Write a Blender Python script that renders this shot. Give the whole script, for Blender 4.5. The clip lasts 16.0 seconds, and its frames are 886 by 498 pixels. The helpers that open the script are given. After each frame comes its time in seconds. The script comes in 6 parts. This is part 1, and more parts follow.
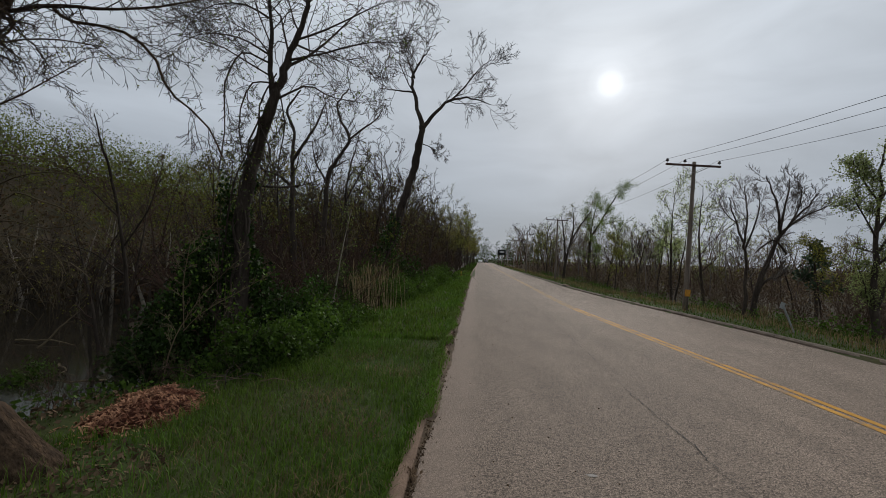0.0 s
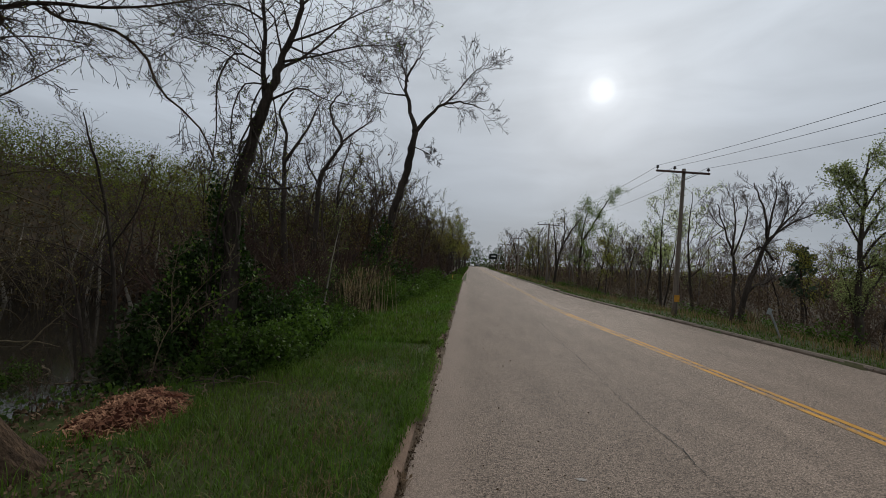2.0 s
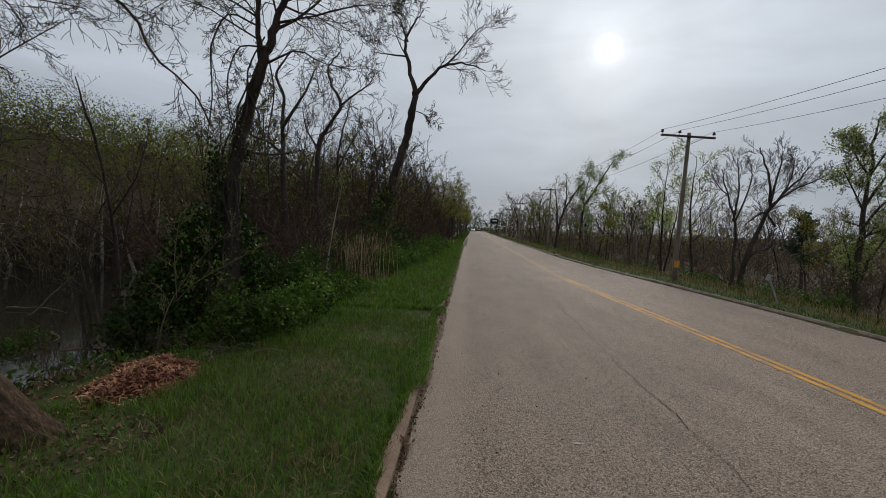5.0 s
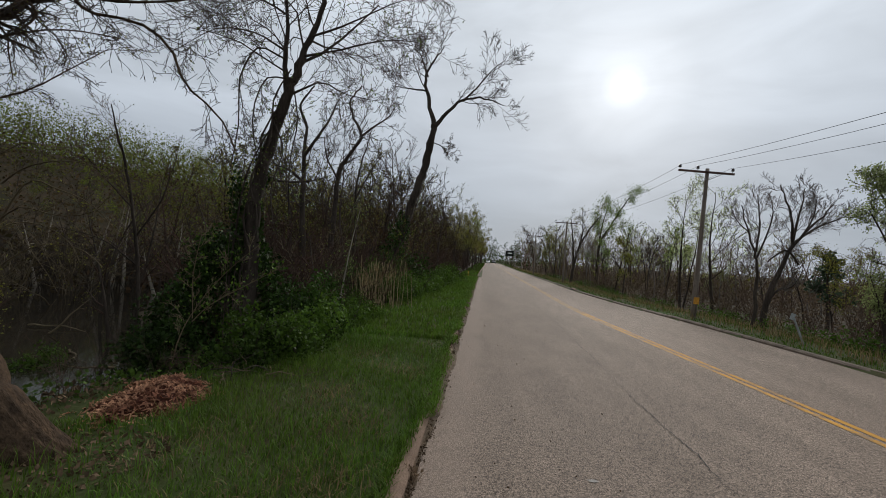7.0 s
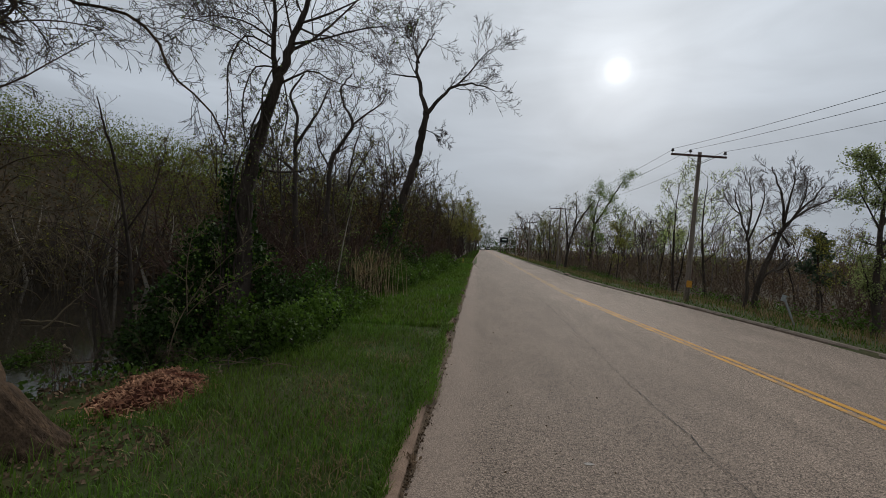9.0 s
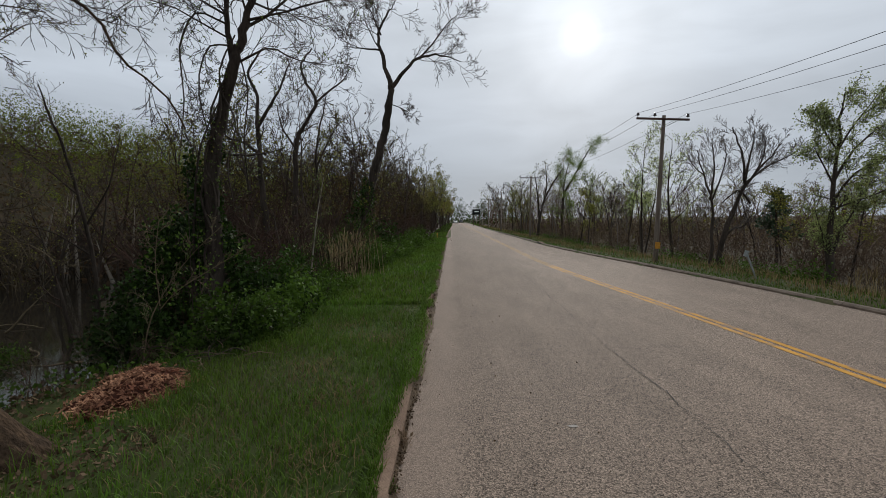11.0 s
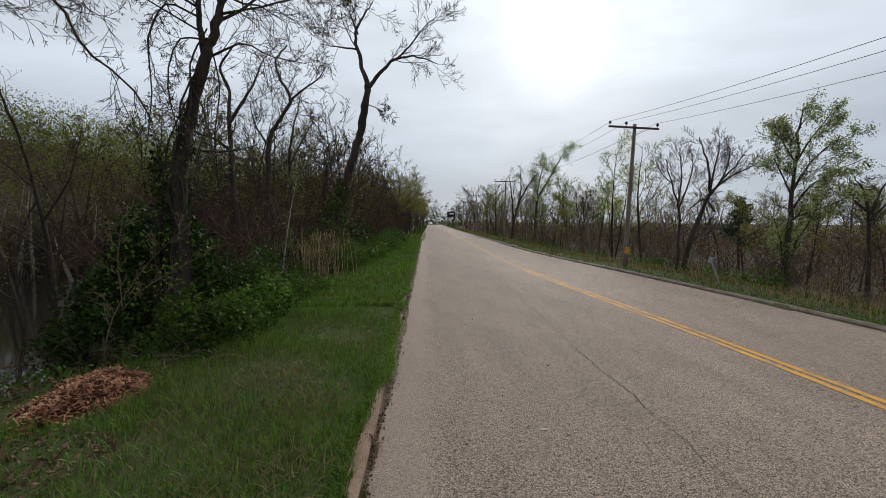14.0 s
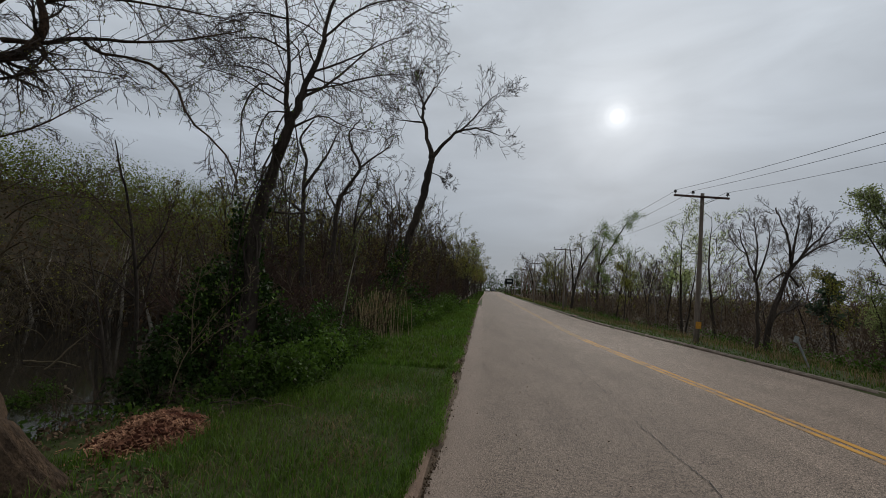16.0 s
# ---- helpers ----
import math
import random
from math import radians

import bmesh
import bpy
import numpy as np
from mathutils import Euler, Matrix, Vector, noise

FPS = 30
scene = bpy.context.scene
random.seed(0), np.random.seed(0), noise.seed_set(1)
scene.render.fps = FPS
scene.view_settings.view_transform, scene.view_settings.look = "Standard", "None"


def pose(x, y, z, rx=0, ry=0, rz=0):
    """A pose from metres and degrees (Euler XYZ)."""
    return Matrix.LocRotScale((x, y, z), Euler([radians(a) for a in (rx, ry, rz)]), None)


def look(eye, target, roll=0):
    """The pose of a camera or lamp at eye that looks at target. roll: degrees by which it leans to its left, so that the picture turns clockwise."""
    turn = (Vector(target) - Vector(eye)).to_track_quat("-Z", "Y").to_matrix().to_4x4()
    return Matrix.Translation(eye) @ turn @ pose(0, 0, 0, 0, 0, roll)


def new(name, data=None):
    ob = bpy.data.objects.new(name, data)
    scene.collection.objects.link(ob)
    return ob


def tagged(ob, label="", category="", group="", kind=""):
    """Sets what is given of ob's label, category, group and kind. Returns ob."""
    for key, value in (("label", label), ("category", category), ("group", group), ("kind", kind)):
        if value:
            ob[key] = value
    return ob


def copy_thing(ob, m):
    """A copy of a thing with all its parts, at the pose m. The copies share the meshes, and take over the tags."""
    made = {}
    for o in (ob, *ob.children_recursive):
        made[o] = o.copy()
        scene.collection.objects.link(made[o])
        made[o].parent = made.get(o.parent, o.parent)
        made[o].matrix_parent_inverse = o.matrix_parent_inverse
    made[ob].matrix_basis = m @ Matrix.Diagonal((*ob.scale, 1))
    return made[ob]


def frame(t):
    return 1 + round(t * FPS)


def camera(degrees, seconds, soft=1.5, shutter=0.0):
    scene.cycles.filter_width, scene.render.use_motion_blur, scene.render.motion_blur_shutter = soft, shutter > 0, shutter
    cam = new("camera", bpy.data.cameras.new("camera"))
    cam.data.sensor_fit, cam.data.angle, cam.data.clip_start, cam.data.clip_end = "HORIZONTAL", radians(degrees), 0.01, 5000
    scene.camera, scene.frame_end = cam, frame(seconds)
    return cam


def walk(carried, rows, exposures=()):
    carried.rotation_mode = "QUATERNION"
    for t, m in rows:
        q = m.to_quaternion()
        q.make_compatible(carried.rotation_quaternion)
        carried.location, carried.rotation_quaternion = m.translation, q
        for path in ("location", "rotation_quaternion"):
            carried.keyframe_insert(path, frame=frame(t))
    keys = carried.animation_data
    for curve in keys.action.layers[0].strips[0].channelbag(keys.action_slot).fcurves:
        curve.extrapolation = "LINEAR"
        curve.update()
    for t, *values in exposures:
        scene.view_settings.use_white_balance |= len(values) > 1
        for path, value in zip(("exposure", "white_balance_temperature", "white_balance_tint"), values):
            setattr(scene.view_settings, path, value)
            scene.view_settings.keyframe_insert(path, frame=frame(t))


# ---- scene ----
cam = camera(88.84, 16.0, soft=0.9)
PATH = [
    (0, pose(0.003, 0.005, 1.791, 91.09, -1.85, 4.2)),
    (0.5, pose(-0, 0.003, 1.796, 90.7, -2.66, 4.3)),
    (1, pose(0, 0.002, 1.801, 90.57, -2.2, 3.68)),
    (1.5, pose(0.002, 0.003, 1.79, 91.35, -2.05, 3.37)),
    (2, pose(0.002, -0.001, 1.789, 91.59, -2.36, 3.14)),
    (2.5, pose(0.001, -0.001, 1.801, 90.84, -3.15, 2.77)),
    (3, pose(-0.001, -0.002, 1.805, 90.34, -3.41, 4.48)),
    (3.5, pose(-0.002, -0.002, 1.799, 90.83, -2.89, 3.68)),
    (4, pose(-0.004, -0.006, 1.847, 87.07, -2.17, 3.15)),
    (6.3, pose(0.003, -0.006, 1.853, 87.34, -3.58, 4.6)),
    (6.5, pose(0, -0.02, 1.846, 88.9, -4.35, 4.93)),
    (7, pose(0.004, -0.005, 1.8, 90.93, -3.69, 5.18)),
    (7.5, pose(0.007, 0.008, 1.79, 90.66, -2.85, 4.39)),
    (8, pose(0.004, 0.004, 1.783, 90.91, -3.06, 4.35)),
    (8.5, pose(-0.001, 0, 1.792, 90.47, -3.14, 4.82)),
    (9, pose(0.004, -0.006, 1.816, 89.4, -2.68, 4.48)),
    (9.2, pose(-0.001, -0.002, 1.818, 88.35, -1.79, 4.14)),
    (11.5, pose(-0.04, -0.01, 1.862, 86.21, 0.3, 0.6)),
    (12, pose(-0.04, -0.003, 1.868, 84.73, -0.15, -1.27)),
    (12.5, pose(-0.035, 0.02, 1.785, 76.3, 3.4, -6.33)),
    (13, pose(-0.038, 0.02, 1.8, 76.6, 3.1, -6.88)),
    (13.5, pose(-0.05, 0.005, 1.87, 81.4, 1.15, -4.42)),
    (14, pose(-0.04, -0.008, 1.866, 86.45, -0.5, -2.15)),
    (14.5, pose(-0.022, -0.014, 1.83, 89.02, -1.05, -0.29)),
    (15, pose(-0.006, -0.025, 1.775, 91.77, -1.6, 1.87)),
    (15.5, pose(-0.02, -0.018, 1.772, 93.69, -2.27, 3.84)),
    (16, pose(-0.012, -0.03, 1.77, 94.62, -2.71, 5.09)),
]
EXPOSURES = [(0, -0.1), (4.0, -0.06), (6.5, 0.12), (7.0, 0.12), (9.0, -0.05), (11.5, 0.17), (12.0, 0.07), (12.5, -0.08), (13.0, 0.56), (13.5, 0.7), (14.0, 0.43), (14.5, 0.18), (15.0, 0.0), (15.5, -0.12), (16.0, -0.22)]
walk(cam, PATH, EXPOSURES)

# ---- light: an overcast afternoon, the sun a pale spot behind thin cloud ----
SUN_EL, SUN_AZ = radians(20.6), radians(15.6)
SUN_DIR = Vector((math.sin(SUN_AZ) * math.cos(SUN_EL), math.cos(SUN_AZ) * math.cos(SUN_EL), math.sin(SUN_EL)))


def make_world():
    world = bpy.data.worlds.new("overcast_sky")
    scene.world = world
    world.use_nodes = True
    nt = world.node_tree
    nt.nodes.clear()
    n, link = nt.nodes.new, nt.links.new
    out, bg = n("ShaderNodeOutputWorld"), n("ShaderNodeBackground")
    geo = n("ShaderNodeTexCoord")
    sep = n("ShaderNodeSeparateXYZ")
    link(geo.outputs["Generated"], sep.inputs[0])
    # cloud sheet: grey at the skyline, brighter overhead
    ramp = n("ShaderNodeValToRGB")
    ramp.color_ramp.elements[0].position, ramp.color_ramp.elements[0].color = 0.0, (0.285, 0.33, 0.39, 1)
    ramp.color_ramp.elements[1].position, ramp.color_ramp.elements[1].color = 1.0, (0.58, 0.63, 0.70, 1)
    mid = ramp.color_ramp.elements.new(0.22)
    mid.color = (0.41, 0.455, 0.515, 1)
    mid = ramp.color_ramp.elements.new(0.48)
    mid.color = (0.595, 0.65, 0.715, 1)
    link(sep.outputs["Z"], ramp.inputs[0])
    # soft streaks in the cloud, drawn out sideways
    flat = n("ShaderNodeVectorMath")
    flat.operation = "MULTIPLY"
    flat.inputs[1].default_value = (1.0, 1.0, 3.6)
    link(geo.outputs["Generated"], flat.inputs[0])
    cloud = n("ShaderNodeTexNoise")
    cloud.inputs["Scale"].default_value, cloud.inputs["Detail"].default_value = 2.6, 5
    cloud.inputs["Roughness"].default_value, cloud.inputs["Distortion"].default_value = 0.5, 0.5
    link(flat.outputs[0], cloud.inputs["Vector"])
    shade = n("ShaderNodeMapRange")
    shade.inputs["From Min"].default_value, shade.inputs["From Max"].default_value = 0.3, 0.7
    shade.inputs["To Min"].default_value, shade.inputs["To Max"].default_value = 0.84, 1.14
    link(cloud.outputs["Fac"], shade.inputs["Value"])
    mul = n("ShaderNodeVectorMath")
    mul.operation = "SCALE"
    link(ramp.outputs[0], mul.inputs[0])
    link(shade.outputs[0], mul.inputs["Scale"])
    # the sun behind the cloud: a small bright spot in a wide soft glow
    dot = n("ShaderNodeVectorMath")
    dot.operation = "DOT_PRODUCT"
    dot.inputs[1].default_value = SUN_DIR
    link(geo.outputs["Generated"], dot.inputs[0])
    glow = n("ShaderNodeValToRGB")
    cr = glow.color_ramp
    cr.interpolation = "EASE"
    cr.elements[0].position, cr.elements[0].color = 0.0, (0, 0, 0, 1)
    cr.elements[1].position, cr.elements[1].color = 1.0, (1, 1, 1, 1)
    for pos, val in ((0.55, 0.02), (0.80, 0.07), (0.90, 0.13), (0.945, 0.20), (0.965, 0.24), (0.977, 0.31), (0.987, 0.47)):
        e = cr.elements.new(pos)
        e.color = (val, val, val, 1)
    angle = n("ShaderNodeMath")
    angle.operation = "ARCCOSINE"
    link(dot.outputs["Value"], angle.inputs[0])
    near = n("ShaderNodeMapRange")
    near.inputs["From Min"].default_value, near.inputs["From Max"].default_value = radians(80), 0.0
    link(angle.outputs[0], near.inputs["Value"])
    link(near.outputs[0], glow.inputs[0])
    tint = n("ShaderNodeVectorMath")
    tint.operation = "SCALE"
    tint.inputs["Scale"].default_value = 1.0
    link(glow.outputs[0], tint.inputs[0])
    add = n("ShaderNodeVectorMath")
    add.operation = "ADD"
    link(mul.outputs[0], add.inputs[0])
    link(tint.outputs[0], add.inputs[1])
    # a trace of the clear sky above the cloud
    sky = n("ShaderNodeTexSky")
    sky.sky_type, sky.sun_disc = "NISHITA", False
    sky.sun_elevation, sky.sun_rotation = SUN_EL, SUN_AZ
    thin = n("ShaderNodeVectorMath")
    thin.operation = "SCALE"
    thin.inputs["Scale"].default_value = 0.002
    link(sky.outputs[0], thin.inputs[0])
    both = n("ShaderNodeVectorMath")
    both.operation = "ADD"
    link(add.outputs[0], both.inputs[0])
    link(thin.outputs[0], both.inputs[1])
    link(both.outputs[0], bg.inputs[0])
    bg.inputs[1].default_value = 1.0
    link(bg.outputs[0], out.inputs[0])


make_world()
sun = new("sun", bpy.data.lights.new("sun", "SUN"))
sun.data.energy, sun.data.angle, sun.data.color = 1.75, radians(18), (1.0, 0.95, 0.88)
sun.matrix_world = look(SUN_DIR * 50, (0, 0, 0))

# ---- materials ----
def rgba(c, k=1.0):
    return (c[0] * k, c[1] * k, c[2] * k, 1)


def material(name, colour, rough=0.8, vary=0.35, scale=4.0, fine=40.0, bump=0.3, second=None, metal=0.0, leaf=0.0, per_piece=0.0, stretch=(1, 1, 1)):
    """Two scales of noise over a base colour, with bump; leaf gives thin translucent foliage; per_piece varies islands and objects."""
    m = bpy.data.materials.new(name)
    m.use_nodes = True
    nt = m.node_tree
    n, link = nt.nodes.new, nt.links.new
    bsdf, out = nt.nodes["Principled BSDF"], nt.nodes["Material Output"]
    co = n("ShaderNodeTexCoord")
    mp = n("ShaderNodeMapping")
    mp.inputs["Scale"].default_value = stretch
    link(co.outputs["Object"], mp.inputs[0])
    big, small = n("ShaderNodeTexNoise"), n("ShaderNodeTexNoise")
    big.inputs["Scale"].default_value, big.inputs["Detail"].default_value = scale, 4
    small.inputs["Scale"].default_value, small.inputs["Detail"].default_value = fine, 3
    link(mp.outputs[0], big.inputs["Vector"])
    link(mp.outputs[0], small.inputs["Vector"])
    mix = n("ShaderNodeMix")
    mix.data_type = "RGBA"
    second = second or tuple(c * (1 - vary) for c in colour)
    mix.inputs["A"].default_value, mix.inputs["B"].default_value = rgba(colour, 1 + vary * 0.35), rgba(second)
    stretch_range = n("ShaderNodeMapRange")
    stretch_range.inputs["From Min"].default_value, stretch_range.inputs["From Max"].default_value = 0.32, 0.68
    link(big.outputs["Fac"], stretch_range.inputs["Value"])
    link(stretch_range.outputs[0], mix.inputs["Factor"])
    grain = n("ShaderNodeMapRange")
    grain.inputs["From Min"].default_value, grain.inputs["From Max"].default_value = 0.25, 0.75
    grain.inputs["To Min"].default_value, grain.inputs["To Max"].default_value = 1 - vary * 0.8, 1 + vary * 0.6
    link(small.outputs["Fac"], grain.inputs["Value"])
    scaled = n("ShaderNodeVectorMath")
    scaled.operation = "SCALE"
    link(mix.outputs["Result"], scaled.inputs[0])
    link(grain.outputs[0], scaled.inputs["Scale"])
    colour_out = scaled.outputs[0]
    if per_piece:
        geo, info, add = n("ShaderNodeNewGeometry"), n("ShaderNodeObjectInfo"), n("ShaderNodeMath")
        link(geo.outputs["Random Per Island"], add.inputs[0])
        link(info.outputs["Random"], add.inputs[1])
        rng = n("ShaderNodeMapRange")
        rng.inputs["From Min"].default_value, rng.inputs["From Max"].default_value = 0.0, 2.0
        wide = min(0.95, per_piece * (1.7 if leaf else 1.0))
        rng.inputs["To Min"].default_value, rng.inputs["To Max"].default_value = 1 - wide, 1 + wide
        link(add.outputs[0], rng.inputs["Value"])
        again = n("ShaderNodeVectorMath")
        again.operation = "SCALE"
        link(colour_out, again.inputs[0])
        link(rng.outputs[0], again.inputs["Scale"])
        colour_out = again.outputs[0]
    link(colour_out, bsdf.inputs["Base Color"])
    bsdf.inputs["Roughness"].default_value, bsdf.inputs["Metallic"].default_value = rough, metal
    bsdf.inputs["Specular IOR Level"].default_value = 0.12 if rough > 0.5 else 0.4
    if bump:
        b = n("ShaderNodeBump")
        b.inputs["Strength"].default_value, b.inputs["Distance"].default_value = bump, 0.02
        link(small.outputs["Fac"], b.inputs["Height"])
        link(b.outputs[0], bsdf.inputs["Normal"])
    if leaf:
        tr, ms = n("ShaderNodeBsdfTranslucent"), n("ShaderNodeMixShader")
        link(colour_out, tr.inputs[0])
        ms.inputs[0].default_value = leaf
        link(bsdf.outputs[0], ms.inputs[1])
        link(tr.outputs[0], ms.inputs[2])
        link(ms.outputs[0], out.inputs["Surface"])
    return m


M = {
    "bark": material("grey_brown_bark", (0.055, 0.043, 0.034), 0.95, 0.5, 3, 30, 0.8, stretch=(1, 1, 0.25)),
    "bark_near": material("furrowed_bark", (0.072, 0.046, 0.028), 0.95, 0.6, 16, 55, 1.0, second=(0.035, 0.023, 0.015), stretch=(0.55, 1, 0.55)),
    "bark_pale": material("pale_dead_bark", (0.30, 0.26, 0.21), 0.9, 0.4, 3, 25, 0.5, stretch=(1, 1, 0.25)),
    "twig": material("dark_twig", (0.06, 0.046, 0.036), 0.95, 0.3, 2, 20, 0, per_piece=0.25),
    "twig_grey": material("grey_twig", (0.13, 0.11, 0.095), 0.95, 0.3, 2, 20, 0, per_piece=0.25),
    "twig_brown": material("red_brown_twig", (0.064, 0.035, 0.025), 0.95, 0.35, 1.2, 20, 0, second=(0.036, 0.027, 0.02), per_piece=0.4),
    "twig_warm": material("warm_brown_twig", (0.11, 0.072, 0.05), 0.95, 0.35, 1.2, 20, 0, per_piece=0.4),
    "twig_tan": material("tan_twig", (0.15, 0.115, 0.07), 0.95, 0.35, 1.2, 20, 0, per_piece=0.4),
    "leaf": material("spring_leaf", (0.15, 0.21, 0.048), 0.6, 0.3, 1.2, 9, 0, leaf=0.45, per_piece=0.4),
    "leaf_pale": material("pale_spring_leaf", (0.34, 0.40, 0.15), 0.6, 0.3, 1.2, 9, 0, leaf=0.55, per_piece=0.4),
    "leaf_olive": material("olive_bud_leaf", (0.15, 0.175, 0.028), 0.7, 0.3, 0.12, 9, 0, second=(0.15, 0.105, 0.03), leaf=0.35, per_piece=0.4),
    "leaf_hill": material("hillside_spring_leaf", (0.135, 0.175, 0.018), 0.8, 0.3, 0.06, 9, 0, second=(0.105, 0.11, 0.02), leaf=0.3, per_piece=0.35),
    "scrub": material("brown_scrub", (0.085, 0.05, 0.028), 0.9, 0.3, 0.1, 9, 0, second=(0.05, 0.044, 0.018), leaf=0.2, per_piece=0.45),
    "scrub_tan": material("dry_brown_weeds", (0.125, 0.083, 0.05), 0.9, 0.3, 0.12, 9, 0, second=(0.085, 0.068, 0.034), leaf=0.3, per_piece=0.45),
    "leaf_shrub": material("shrub_leaf", (0.064, 0.115, 0.014), 0.65, 0.35, 1.0, 9, 0, second=(0.04, 0.072, 0.01), leaf=0.3, per_piece=0.45),
    "leaf_ivy": material("dark_ivy_leaf", (0.042, 0.082, 0.012), 0.65, 0.35, 1.4, 9, 0, second=(0.024, 0.05, 0.008), leaf=0.2, per_piece=0.5),
    "leaf_pink": material("redbud_blossom", (0.22, 0.10, 0.12), 0.7, 0.3, 1.0, 9, 0, leaf=0.3, per_piece=0.4),
    "needle": material("dark_needle", (0.045, 0.068, 0.035), 0.7, 0.3, 1.0, 9, 0, per_piece=0.3),
    "grass": material("lawn_grass", (0.060, 0.118, 0.012), 0.7, 0.3, 0.5, 6, 0, second=(0.066, 0.098, 0.014), leaf=0.3, per_piece=0.65),
    "grass_light": material("light_grass", (0.085, 0.15, 0.022), 0.55, 0.3, 0.8, 6, 0, leaf=0.3, per_piece=0.5),
    "grass_dry": material("dry_grass", (0.20, 0.145, 0.07), 0.9, 0.3, 0.7, 8, 0, leaf=0.2, per_piece=0.4),
    "reed": material("dry_reed", (0.33, 0.255, 0.14), 0.85, 0.3, 0.9, 8, 0, per_piece=0.4),
    "wood_pole": material("weathered_pole_wood", (0.19, 0.155, 0.125), 0.9, 0.4, 2, 40, 0.5, stretch=(6, 6, 0.5)),
    "wood_dark": material("creosoted_wood", (0.09, 0.055, 0.045), 0.9, 0.4, 3, 30, 0.4, stretch=(1, 6, 6)),
    "concrete": material("worn_kerb_concrete", (0.25, 0.172, 0.122), 0.95, 0.4, 2.5, 60, 0.6, second=(0.165, 0.11, 0.078), per_piece=0.12),
    "kerb_dark": material("stained_kerb_concrete", (0.20, 0.155, 0.12), 0.95, 0.4, 2.5, 60, 0.5, per_piece=0.12),
    "chip": material("fresh_wood_chip", (0.31, 0.165, 0.095), 0.85, 0.35, 2.6, 30, 0.2, second=(0.07, 0.02, 0.011), per_piece=0.9),
    "chip_dark": material("dark_red_chips", (0.085, 0.026, 0.014), 0.95, 0.5, 5, 50, 0.8),
    "dirt": material("dry_gutter_soil", (0.13, 0.092, 0.06), 0.95, 0.5, 6, 50, 0.9, second=(0.07, 0.05, 0.032)),
    "litter": material("dead_leaf", (0.15, 0.10, 0.06), 0.9, 0.4, 3, 20, 0, per_piece=0.5),
    "steel": material("galvanised_steel", (0.36, 0.37, 0.37), 0.55, 0.25, 4, 40, 0.1, metal=0.6),
    "sign_white": material("faded_sign_face", (0.3, 0.32, 0.31), 0.6, 0.25, 5, 40, 0.05),
    "porcelain": material("dark_glazed_insulator", (0.035, 0.025, 0.022), 0.25, 0.2, 5, 30, 0),
    "wire": material("weathered_wire", (0.06, 0.06, 0.065), 0.6, 0.2, 1, 10, 0),
    "orange": material("orange_marker", (0.55, 0.26, 0.04), 0.6, 0.3, 8, 40, 0.05),
    "black": material("black_rubber", (0.012, 0.012, 0.013), 0.5, 0.3, 8, 60, 0.15),
    "billboard": material("dark_billboard_face", (0.012, 0.015, 0.014), 0.6, 0.2, 2, 20, 0),
    "white": material("white_paint", (0.7, 0.7, 0.68), 0.5, 0.1, 2, 20, 0),
    "car_dark": material("dark_car_paint", (0.05, 0.055, 0.06), 0.3, 0.1, 2, 20, 0),
    "glass": material("tinted_glass", (0.02, 0.022, 0.025), 0.1, 0.1, 2, 20, 0),
    "dab": material("thin_old_paint", (0.33, 0.30, 0.265), 0.9, 0.3, 20, 80, 0.2),
    "stake": material("yellow_stake_paint", (0.5, 0.36, 0.05), 0.6, 0.2, 4, 30, 0),
    "tar": material("crack_filler", (0.045, 0.043, 0.042), 0.9, 0.3, 4, 40, 0.2),
}


